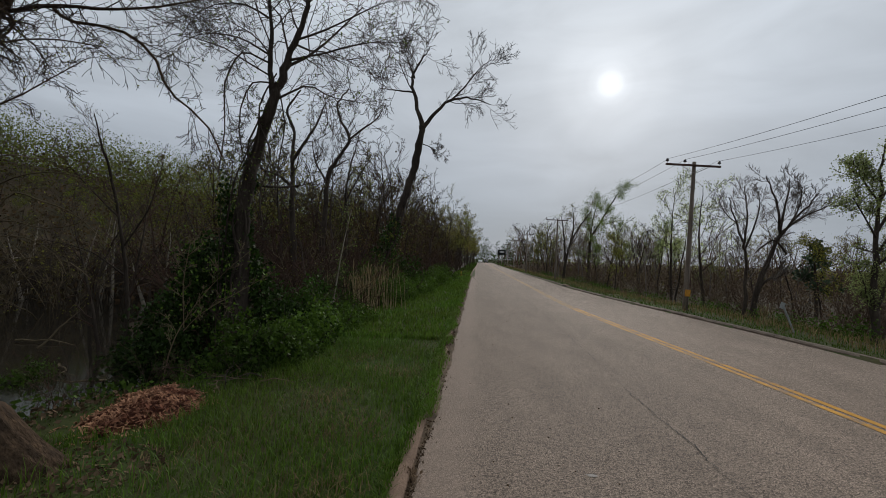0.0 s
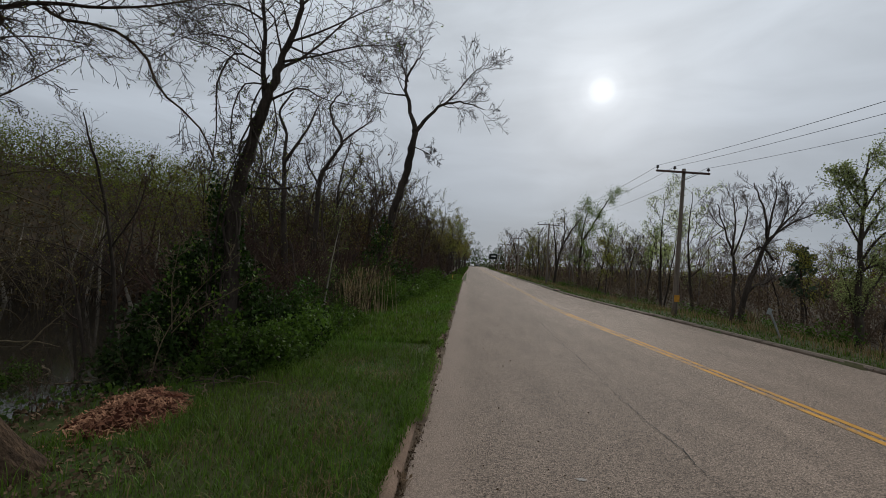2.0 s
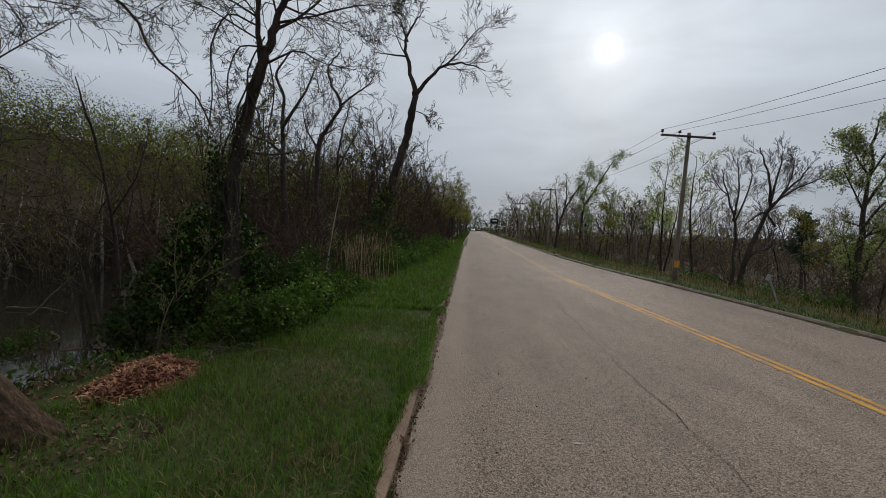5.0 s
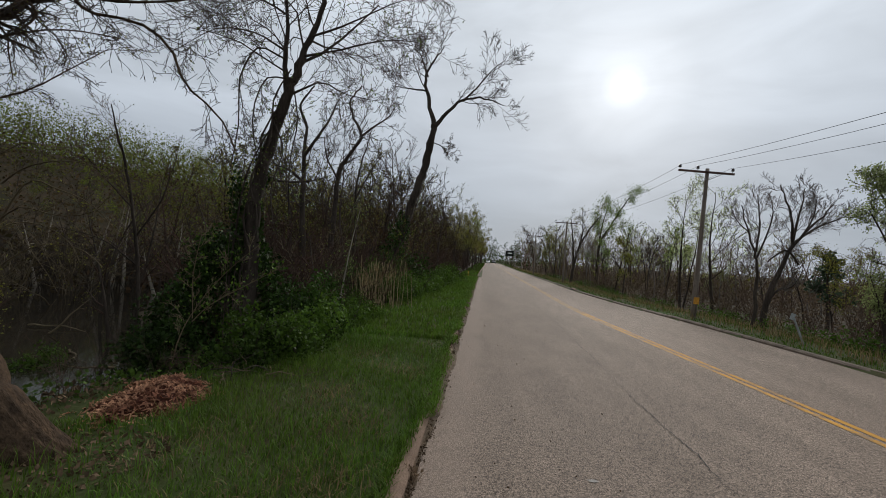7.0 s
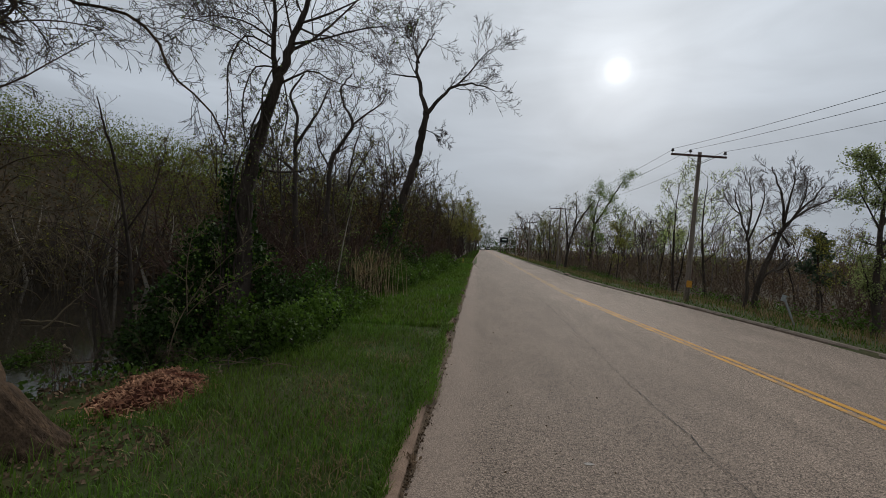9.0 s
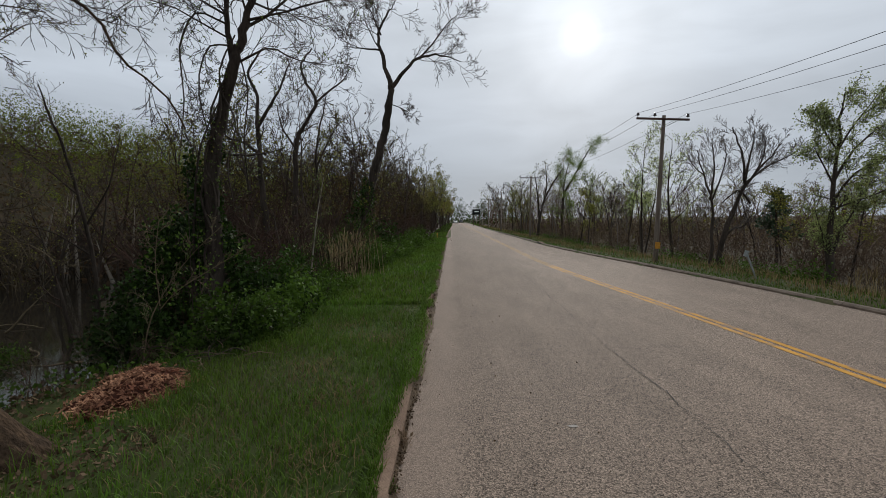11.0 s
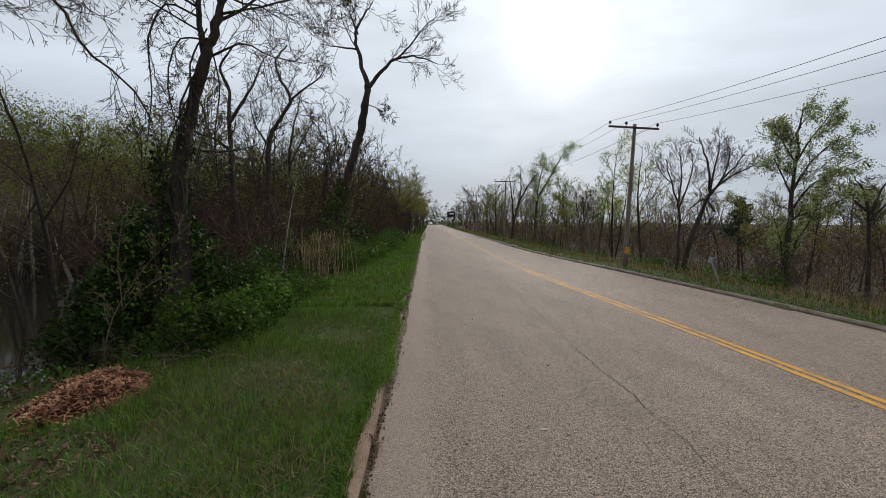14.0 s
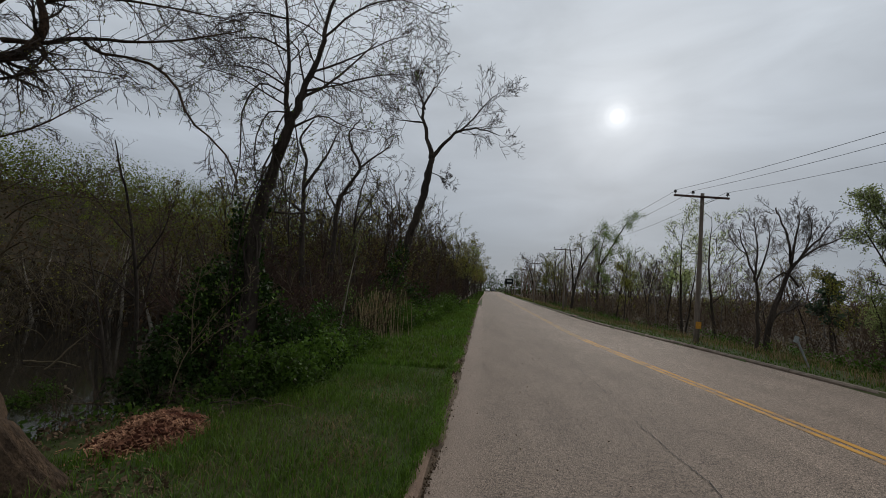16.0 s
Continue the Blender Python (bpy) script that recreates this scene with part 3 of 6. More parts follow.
def hero_tree(name, label, limbs, style, seed, bark, twig, leaves=None, base=None, category="tree"):
    """A tree from a few drawn limbs; limbs are (control points, base radius, tip radius, twig length, has twigs)."""
    r = np.random.default_rng(seed)
    base = np.array(limbs[0][0][0] if base is None else base, float)
    owner = thing(name, label, category, tuple(base))
    wood, twigs = [], []
    for control, r0, r1, length, twiggy in limbs:
        c = np.array(control, float) - base
        run = np.linalg.norm(np.diff(c, axis=0), axis=1).sum()
        c[1:-1] += r.normal(size=(len(c) - 2, 3)) * np.array((0.01, 0.05, 0.01)) * run * 0.15
        n = max(8, int(run / 0.22))
        n = min(n, 40)
        p = smooth_path(c, n, r, min(0.02, r0 * 0.18))
        f = np.linspace(0, 1, n)
        rad = r0 + (r1 - r0) * f ** 0.85
        rad *= 1 + 0.06 * r.normal(size=n)
        wood.append((p, rad, 12 if r0 > 0.06 else 7))
        if twiggy:
            sprout(r, twigs, p, rad * 0.75, style, 0, length)
    if bark is M["bark_near"]:
        # deep bark furrows running along the near trunk
        p, rad, _ = wood[0]
        n, sides = 70, 64
        t = np.linspace(0, len(p) - 1, n)
        p = np.stack([np.interp(t, np.arange(len(p)), p[:, c]) for c in range(3)], -1)
        wood[0] = (p, np.interp(t, np.arange(len(rad)), rad) * (1 + 0.08 * np.exp(-np.arange(n) / 5.0)), sides)
        wv, wf = tubes(wood)
        i, a = np.arange(n)[:, None], np.arange(sides)[None, :] * (2 * np.pi / sides)
        ridge = np.abs(np.sin(7 * a + 1.1 * np.sin(0.21 * i + 2 * a) + 0.5 * np.sin(0.5 * i))) - 0.55 + 0.35 * np.sin(17 * a + 0.8 * np.sin(0.33 * i) + 0.3 * i) * np.sin(0.6 * i + 3 * a)
        out = wv[: n * sides].reshape(n, sides, 3) - p[:, None, :]
        wv[: n * sides] += (out * (0.075 * ridge)[:, :, None]).reshape(-1, 3)
    else:
        wv, wf = tubes(wood)
    mesh_object("trunk", wv, wf, bark, owner, smooth=True)
    tv, tf = tubes(twigs)
    if len(tv):
        mesh_object("crown", tv, tf, twig, owner)
    if leaves:
        count, size, mat, *loose = leaves
        lv, lf = leaves_on(r, twigs, count, size, 0.03, *loose)
        mesh_object("foliage", lv, lf, mat, owner)
    return owner


def wild_tree(seed, height, r0, style, lean=0.06, fork=0.45, wander=0.06):
    """Paths of a whole tree grown at random: trunk with a fork, limbs and twigs."""
    r = np.random.default_rng(seed)
    wood, twigs = [], []
    n = 14
    way = np.array((r.normal() * lean, r.normal() * lean, 1.0))
    pts = [np.zeros(3)]
    for k in range(n - 1):
        way = way + r.normal(size=3) * wander * np.array((1, 1, 0.2))
        way /= np.linalg.norm(way)
        pts.append(pts[-1] + way * height / (n - 1))
    pts = np.array(pts)
    rad = r0 * (1 - 0.9 * np.linspace(0, 1, n) ** 1.1)
    wood.append((pts, rad, 7))
    st = Style(style.kids, style.spread, style.ratio, style.wander, style.lift, style.thin, fork, style.tip, style.extra)
    sprout(r, twigs, pts, rad, st, 0, height * 0.62)
    return r, wood, twigs


def wild_thing(name, label, seed, height, r0, style, bark, twig, leaves=None, category="tree", group="", **kw):
    r, wood, twigs = wild_tree(seed, height, r0, style, **kw)
    owner = thing(name, label, category, (0, 0, 0), group)
    mesh_object("trunk", *tubes(wood), bark, owner, smooth=True)
    mesh_object("crown", *tubes(twigs), twig, owner)
    if leaves:
        count, size, mat, *loose = leaves
        mesh_object("foliage", *leaves_on(r, twigs, count, size, 0.03, *loose), mat, owner)
    return owner


def spin(x, y, size=1.0, turn=0.0, z=None, tilt=0.0):
    z = float(ground_z(x, y)) - 0.04 if z is None else z
    return pose(x, y, z, tilt, 0, turn) @ Matrix.Diagonal((size, size, size, 1))


def scatter(name, label, category, meshes, places, mat, rng):
    """ONE object of many copies of raw (vertices, faces) sets at (x, y, z, size, turn)."""
    vs, fs, base = [], [], 0
    for x, y, z, size, turn in places:
        v, f = meshes[rng.integers(len(meshes))]
        c, s = math.cos(turn), math.sin(turn)
        w = np.stack((v[:, 0] * c - v[:, 1] * s, v[:, 0] * s + v[:, 1] * c, v[:, 2]), -1) * size + np.array((x, y, z))
        vs.append(w)
        fs.append(f + base)
        base += len(v)
    return tagged(mesh_object(name, np.concatenate(vs), np.concatenate(fs), mat), label, category, kind="stuff")


# ---- the utility line ----
def utility_pole(x, y, height, lean_x, label, arm=True, band=True):
    owner = thing("utility_pole", label, "utility pole", (x, y, float(ground_z(x, y)) - 0.1), "utility poles along the road")
    owner.rotation_euler = (0, radians(lean_x), 0)
    h = height + 0.1
    part("shaft", lathe([(0.102 - 0.036 * k / 9 + 0.003 * math.sin(7 * k), h * k / 9) for k in range(10)], 14), M["wood_pole"], owner, smooth=True)
    if arm:
        part("crossarm", box((2.05, 0.08, 0.075), (-0.08, -0.11, h - 0.16), 0.012), M["wood_dark"], owner, "dark timber crossarm")
        for dx in (-1.06, -0.4, 0.88):
            part("insulator", lathe([(0.012, 0), (0.012, 0.05), (0.06, 0.055), (0.065, 0.08), (0.035, 0.1), (0.05, 0.115), (0.05, 0.14), (0.02, 0.16)], 10, (dx, -0.11, h - 0.1)), M["porcelain"], owner, "dark glazed insulator", True)
        for sx in (-1, 1):
            v, f = tubes([(np.array(((sx * 0.5, -0.1, h - 0.2), (sx * 0.25, -0.1, h - 0.33), (sx * 0.03, -0.1, h - 0.45))), [0.014] * 3, 5)])
            mesh_object("brace", v, f, M["steel"], owner)
    if band:
        part("marker", box((0.2, 0.02, 0.26), (0.0, -0.135, 0.75), 0.004), M["orange"], owner, "orange marker plate")
        part("marker_strip", box((0.03, 0.02, 0.4), (0.07, -0.14, 1.15), 0.003), M["wood_dark"], owner)
    return owner


def wire(a, b, sag, owner_label):
    n = 20
    t = np.linspace(0, 1, n)[:, None]
    p = np.array(a) * (1 - t) + np.array(b) * t
    p[:, 2] -= sag * 4 * t[:, 0] * (1 - t[:, 0])
    v, f = tubes([(p, [0.006] * n, 5)])
    return tagged(mesh_object("power_line", v, f, M["wire"]), owner_label, "power line", "power lines")


POLES = ((8.12, 18.2, 5.75, 2.3), (7.5, 43.5, 5.75, 1.0), (7.1, 65.0, 5.6, 0.5), (7.4, 90.0, 5.7, 0.0), (7.8, 115.0, 5.7, 0.5), (8.4, 150.0, 5.7, 0.0))
for k, (x, y, h, lean) in enumerate(POLES):
    utility_pole(x, y, h, lean, "weathered wooden utility pole with a crossarm" if k else "leaning wooden utility pole with an orange marker", True, k == 0)
tops = [(x + math.sin(radians(l)) * h, y, h + 0.12 + float(ground_z(x, y)) - 0.1) for x, y, h, l in POLES]
tops.insert(0, (8.35, -16.0, 4.3))
for k in range(len(tops) - 1):
    for dx in (-1.06, -0.4, 0.88):
        a, b = tops[k], tops[k + 1]
        wire((a[0] + dx, a[1] - 0.11, a[2] + 0.03), (b[0] + dx, b[1] - 0.11, b[2] + 0.03 - 0.03 * dx), 0.62 if k == 0 else 0.35, "thin dark overhead wire between the poles")


# ---- trees of the left bank ----
TWIGGY = Style((7, 6, 4), 48, 0.5, 0.2, 0.03, 0.5, 0.15)
DROOPY = Style((11, 6, 4), 48, 0.6, 0.22, -0.02, 0.55, 0.1, 0.0042, 1)
CROOKED = Style((8, 6, 4), 50, 0.5, 0.24, 0.06, 0.5, 0.25, 0.006, 1)

vine_tree = hero_tree("vine_covered_tree", "tall dark forked tree hung with vines, few early leaves", [
    (((-4.5, 8.4, -0.9), (-4.5, 8.4, 0.3), (-4.5, 8.4, 1.97), (-4.44, 8.4, 3.06), (-4.3, 8.4, 3.71), (-4.08, 8.4, 4.48), (-3.88, 8.4, 5.03)), 0.18, 0.088, 1.0, False),
    (((-4.75, 8.2, -0.8), (-4.62, 8.2, 0.6), (-4.4, 8.22, 1.5), (-4.62, 8.25, 2.3), (-4.38, 8.25, 3.1), (-4.34, 8.3, 3.9), (-4.0, 8.3, 4.6)), 0.032, 0.016, 0.4, True),
    (((-4.3, 8.15, -0.8), (-4.36, 8.2, 0.4), (-4.58, 8.22, 1.2), (-4.36, 8.22, 2.2), (-4.5, 8.25, 3.0), (-4.2, 8.3, 3.8), (-4.16, 8.3, 4.6), (-3.9, 8.3, 5.2)), 0.026, 0.014, 0.4, True),
    (((-4.9, 8.6, -0.8), (-4.95, 8.5, 0.8), (-4.8, 8.4, 2.0), (-4.6, 8.3, 3.2), (-4.15, 8.3, 4.2)), 0.028, 0.014, 0.5, True),
    (((-3.88, 8.4, 5.0), (-3.77, 8.4, 5.47), (-3.62, 8.4, 5.91), (-3.42, 8.4, 6.47), (-3.29, 8.4, 7.13), (-3.0, 8.5, 8.4), (-2.8, 8.5, 9.4)), 0.085, 0.015, 2.6, True),
    (((-4.0, 8.4, 4.75), (-4.07, 8.4, 5.36), (-4.07, 8.4, 6.02), (-4.16, 8.4, 6.69), (-4.24, 8.4, 7.6), (-4.4, 8.3, 8.8)), 0.06, 0.012, 2.6, True),
    (((-3.7, 8.4, 5.5), (-3.07, 8.3, 5.58), (-2.12, 8.2, 5.73), (-1.53, 8.2, 5.73)), 0.026, 0.005, 1.8, True),
    (((-3.95, 8.4, 4.73), (-3.27, 8.3, 4.95), (-2.8, 8.2, 4.72), (-2.14, 8.1, 4.57)), 0.024, 0.005, 1.5, True),
    (((-3.55, 8.4, 5.9), (-2.95, 8.5, 6.17), (-2.22, 8.6, 6.61), (-1.8, 8.6, 6.75)), 0.026, 0.005, 1.8, True),
    (((-4.1, 8.4, 6.3), (-4.6, 8.2, 6.5), (-5.2, 8.0, 6.3), (-5.6, 7.9, 5.7)), 0.022, 0.004, 2.0, True),
    (((-4.05, 8.3, 5.4), (-4.5, 8.1, 5.5), (-4.75, 8.0, 4.9), (-4.7, 8.0, 4.0), (-4.8, 8.0, 3.2)), 0.02, 0.01, 0.9, True),
    (((-4.0, 8.25, 5.0), (-4.3, 8.1, 4.9), (-4.45, 8.0, 4.2), (-4.3, 8.0, 3.4)), 0.018, 0.01, 0.8, True),
    (((-4.2, 8.3, 4.2), (-3.9, 8.2, 3.6), (-4.1, 8.2, 2.9), (-4.0, 8.2, 2.2)), 0.018, 0.01, 0.5, True),
    (((-3.9, 8.45, 4.9), (-3.75, 8.4, 4.2), (-3.85, 8.4, 3.4), (-3.8, 8.4, 2.4)), 0.015, 0.01, 0.5, True),
    (((-4.1, 8.4, 5.6), (-4.7, 8.3, 5.9), (-5.4, 8.2, 5.9), (-6.2, 8.1, 5.4)), 0.022, 0.004, 2.0, True),
    (((-4.15, 8.4, 7.0), (-4.9, 8.3, 7.1), (-5.6, 8.2, 6.8)), 0.022, 0.004, 2.0, True),
    (((-3.4, 8.4, 6.6), (-2.7, 8.4, 7.2), (-1.9, 8.4, 7.4), (-1.2, 8.4, 7.1)), 0.026, 0.005, 2.0, True),
], DROOPY, 11, M["bark"], M["twig"], (1500, 0.045, M["leaf"], 0.05))

overhang = hero_tree("overhanging_tree", "leaning broad-trunked tree with bare budding boughs overhead", [
    (((-2.55, 3.3, -0.95), (-2.95, 3.3, -0.52), (-3.3, 3.3, -0.18), (-3.75, 3.3, 0.27), (-4.4, 3.45, 1.0), (-5.4, 3.9, 2.1), (-6.7, 4.7, 3.3), (-7.6, 5.3, 4.4)), 0.315, 0.14, 1.0, False),
    (((-7.6, 5.3, 4.3), (-7.21, 5.5, 4.62), (-6.86, 5.5, 4.68), (-6.53, 5.5, 4.77), (-6.36, 5.5, 4.93), (-6.29, 5.5, 5.19), (-6.39, 5.5, 5.6), (-6.1, 5.6, 6.5)), 0.085, 0.04, 1.3, True),
    (((-6.9, 5.5, 4.93), (-6.37, 5.5, 4.9), (-5.69, 5.5, 4.93), (-4.94, 5.5, 4.89), (-4.12, 5.5, 4.94), (-3.42, 5.6, 5.1)), 0.04, 0.007, 2.2, True),
    (((-5.7, 5.55, 4.94), (-5.45, 5.6, 4.76), (-4.83, 5.6, 4.68), (-4.38, 5.6, 4.38), (-4.09, 5.6, 3.88), (-3.74, 5.6, 3.58), (-3.48, 5.6, 3.35), (-3.31, 5.6, 3.0)), 0.022, 0.011, 1.4, True),
    (((-6.3, 5.4, 4.85), (-5.97, 5.3, 4.63), (-6.09, 5.3, 4.44), (-6.34, 5.3, 4.32), (-6.23, 5.3, 3.73)), 0.026, 0.006, 1.1, True),
    (((-6.6, 5.2, 4.2), (-6.0, 5.2, 4.3), (-5.4, 5.2, 4.36), (-4.61, 5.2, 4.24)), 0.02, 0.005, 1.2, True),
    (((-6.4, 5.0, 3.3), (-5.65, 5.0, 3.52), (-5.15, 5.0, 3.77), (-4.65, 5.0, 4.03)), 0.014, 0.004, 1.0, True),
    (((-6.3, 5.5, 5.5), (-5.5, 5.6, 5.6), (-4.5, 5.6, 5.45), (-3.6, 5.7, 5.3)), 0.03, 0.006, 1.8, True),
    (((-6.2, 5.5, 6.1), (-5.2, 5.3, 6.2), (-4.2, 5.2, 6.0), (-3.3, 5.2, 5.8)), 0.03, 0.006, 2.0, True),
    (((-7.3, 5.4, 4.5), (-6.6, 5.0, 5.0), (-5.6, 4.9, 5.3), (-4.8, 4.9, 5.2)), 0.03, 0.006, 1.0, True),
], Style((13, 6, 3), 46, 0.56, 0.2, -0.03, 0.6, 0.06, 0.0033, 1), 12, M["bark_near"], M["twig"], (900, 0.026, M["leaf_olive"], 0.012))

fork_tree = hero_tree("forked_leaning_tree", "bare leaning tree with a forked crown, ivy at its foot", [
    (((-4.85, 22, -0.6), (-4.39, 22, 1.4), (-3.97, 22, 3.36), (-3.6, 22, 4.76), (-3.18, 22, 6.17), (-2.88, 22, 7.86), (-2.81, 22, 8.28)), 0.24, 0.15, 1.0, False),
    (((-2.85, 22, 8.1), (-3.22, 22, 9.54), (-3.4, 22, 10.66), (-3.01, 22, 11.51), (-2.6, 22, 12.1)), 0.12, 0.02, 4.2, True),
    (((-2.85, 22, 8.1), (-2.21, 22, 8.85), (-1.4, 22, 9.56), (-0.29, 22, 9.6), (0.5, 22, 9.3)), 0.11, 0.015, 4.0, True),
    (((-1.5, 22, 9.5), (-0.8, 22, 10.2), (-0.2, 22, 11.0), (0.4, 22, 11.5)), 0.05, 0.012, 3.4, True),
    (((-3.3, 22, 9.9), (-4.2, 22, 10.0), (-5.0, 22, 10.1)), 0.05, 0.012, 3.2, True),
    (((-3.3, 22, 10.6), (-3.6, 22, 11.4), (-3.9, 22, 12.0)), 0.05, 0.012, 3.2, True),
    (((-2.95, 22, 7.4), (-2.4, 22, 7.2), (-1.9, 22, 6.9)), 0.03, 0.008, 1.5, True),
], Style((9, 7, 5), 44, 0.52, 0.19, 0.05, 0.5, 0.25, 0.008, 1), 13, M["bark"], M["twig"])

hero_tree("crooked_tree", "bare crooked tree with elbowed limbs in the thicket", [
    (((-7.3, 18, -0.6), (-7.4, 18, 1.5), (-7.5, 18, 2.94), (-7.61, 18, 4.44), (-7.73, 18, 5.65), (-7.71, 18, 6.74), (-7.92, 18, 7.7), (-7.4, 18, 8.5)), 0.16, 0.03, 3.0, True),
    (((-7.7, 18, 5.5), (-7.06, 18, 6.45), (-6.62, 18, 7.25), (-6.3, 18, 8.0)), 0.08, 0.02, 2.6, True),
    (((-7.6, 18, 4.5), (-8.3, 18, 5.0), (-8.9, 18, 5.2), (-9.4, 18, 5.9)), 0.07, 0.015, 2.4, True),
    (((-8.6, 17, 4.4), (-7.8, 17, 4.3), (-6.9, 17, 4.4), (-6.2, 17, 4.6)), 0.06, 0.015, 1.4, True),
], CROOKED, 14, M["bark"], M["twig"], (500, 0.07, M["leaf_olive"]))
hero_tree("crooked_tree", "bare zigzag tree reaching over the thicket", [
    (((-6.9, 20, -0.6), (-6.92, 20, 1.4), (-6.92, 20, 3.0), (-6.81, 20, 5.27), (-6.57, 20, 5.94), (-5.92, 20, 7.01), (-6.28, 20, 7.7), (-6.5, 20, 8.57), (-6.01, 20, 9.3)), 0.15, 0.03, 3.0, True),
    (((-5.95, 20, 6.95), (-5.3, 20, 7.5), (-4.7, 20, 7.9), (-4.4, 20, 8.4)), 0.06, 0.015, 2.6, True),
    (((-6.8, 20, 5.0), (-7.4, 20, 5.9), (-7.6, 20, 6.9)), 0.06, 0.015, 2.4, True),
], CROOKED, 15, M["bark"], M["twig"])
hero_tree("crooked_tree", "slender bare tree among brown brush", [
    (((-6.2, 21, -0.6), (-6.2, 21, 1.5), (-6.2, 21, 2.95), (-6.23, 21, 3.83), (-6.21, 21, 5.28), (-5.99, 21, 6.36), (-5.7, 21, 7.6)), 0.11, 0.02, 2.8, True),
    (((-6.2, 21, 4.4), (-5.6, 21, 5.6), (-5.0, 21, 6.5)), 0.05, 0.012, 1.5, True),
], CROOKED, 16, M["bark"], M["twig"], (300, 0.07, M["leaf_olive"]))

# saplings on the near bank
SAPLING = Style((9, 6, 3), 42, 0.45, 0.16, 0.08, 0.5, 0.15, 0.0035, 1)
hero_tree("sapling", "thin bare sapling at the water's edge", [
    (((-7.25, 9, -1.1), (-7.32, 9, 1.08), (-7.61, 9, 3.07), (-7.98, 9, 4.02), (-8.2, 9, 4.61)), 0.05, 0.01, 2.2, True),
    (((-7.4, 9, 1.8), (-6.9, 9, 2.6), (-6.6, 9, 3.6)), 0.025, 0.006, 1.5, True),
    (((-7.5, 9, 2.4), (-8.3, 9, 3.1), (-8.9, 9, 3.7)), 0.025, 0.006, 1.5, True),
    (((-7.35, 9, 1.2), (-8.0, 8.8, 1.7), (-8.8, 8.6, 1.9)), 0.02, 0.005, 1.3, True),
], SAPLING, 17, M["bark"], M["twig_brown"], (350, 0.035, M["leaf_olive"]))
hero_tree("sapling", "pale slanting sapling stems with sparse leaves", [
    (((-4.75, 6.6, -0.75), (-4.6, 6.6, 0.2), (-4.35, 6.6, 0.8), (-3.9, 6.6, 1.35), (-3.4, 6.6, 1.8)), 0.013, 0.004, 0.8, True),
    (((-4.4, 6.6, 0.55), (-4.1, 6.6, 0.85), (-3.55, 6.6, 1.18), (-3.0, 6.6, 1.5)), 0.008, 0.005, 0.6, True),
    (((-4.4, 6.6, 0.6), (-4.45, 6.6, 1.3), (-4.35, 6.6, 1.9)), 0.009, 0.005, 0.7, True),
], SAPLING, 18, M["twig_tan"], M["twig_tan"], (260, 0.05, M["leaf_shrub"]))
hero_tree("sapling", "thin leaning sapling beside the reeds", [
    (((-3.9, 12, -0.35), (-3.75, 12, 1.0), (-3.6, 12, 2.0), (-3.4, 12, 3.0)), 0.025, 0.008, 1.0, True),
], SAPLING, 19, M["bark_pale"], M["twig_tan"], (220, 0.05, M["leaf"]))
hero_tree("sapling", "bleached arching brush reaching over the water", [
    (((-8.41, 7, 1.61), (-7.87, 7, 2.58), (-7.27, 7, 2.53), (-6.56, 7, 2.28), (-6.04, 7, 1.82)), 0.02, 0.005, 0.9, True),
    (((-8.28, 7, 2.56), (-7.89, 7, 2.86), (-7.20, 7, 3.00), (-6.51, 7, 2.91), (-6.00, 7, 2.65)), 0.016, 0.005, 0.9, True),
    (((-8.33, 7, 1.90), (-7.85, 7, 2.18), (-7.24, 7, 2.06), (-6.60, 7, 2.16), (-6.28, 7, 2.46)), 0.016, 0.005, 0.9, True),
    (((-8.41, 7, 3.03), (-7.92, 7, 3.28), (-7.32, 7, 3.22), (-6.73, 7, 3.30), (-6.25, 7, 3.48)), 0.014, 0.005, 0.9, True),
    (((-8.18, 7, 1.15), (-7.79, 7, 1.41), (-7.31, 7, 1.59), (-6.71, 7, 1.51), (-6.30, 7, 1.25)), 0.014, 0.005, 0.9, True),
    (((-8.22, 7, 1.81), (-7.83, 7, 1.92), (-7.38, 7, 1.87), (-6.91, 7, 1.59), (-6.74, 7, 1.32)), 0.012, 0.005, 0.9, True),
], Style((9, 5, 2), 42, 0.5, 0.2, 0.0, 0.5, 0.1, 0.003, 1), 20, M["twig_tan"], M["twig_tan"], (160, 0.035, M["leaf_olive"]))
for k, (x, y, h) in enumerate(((-5.6, 11.5, 3.4), (-9.5, 11.0, 4.2), (-11.0, 13.5, 5.0), (-8.6, 7.2, 2.6), (-5.0, 14.5, 3.6), (-13.5, 15.0, 5.4), (-4.3, 17.5, 4.2), (-9.8, 16.0, 5.2))):
    s = wild_thing("sapling", "thin budding sapling in the brown thicket", 40 + k, h, 0.03 + 0.006 * h, SAPLING, M["bark"], M["twig_brown"], (220, 0.045, M["leaf_olive"]), "tree", "saplings on the bank", lean=0.15, fork=0.2, wander=0.09)
    s.matrix_basis = spin(x, y, 1.0, 40 * k)
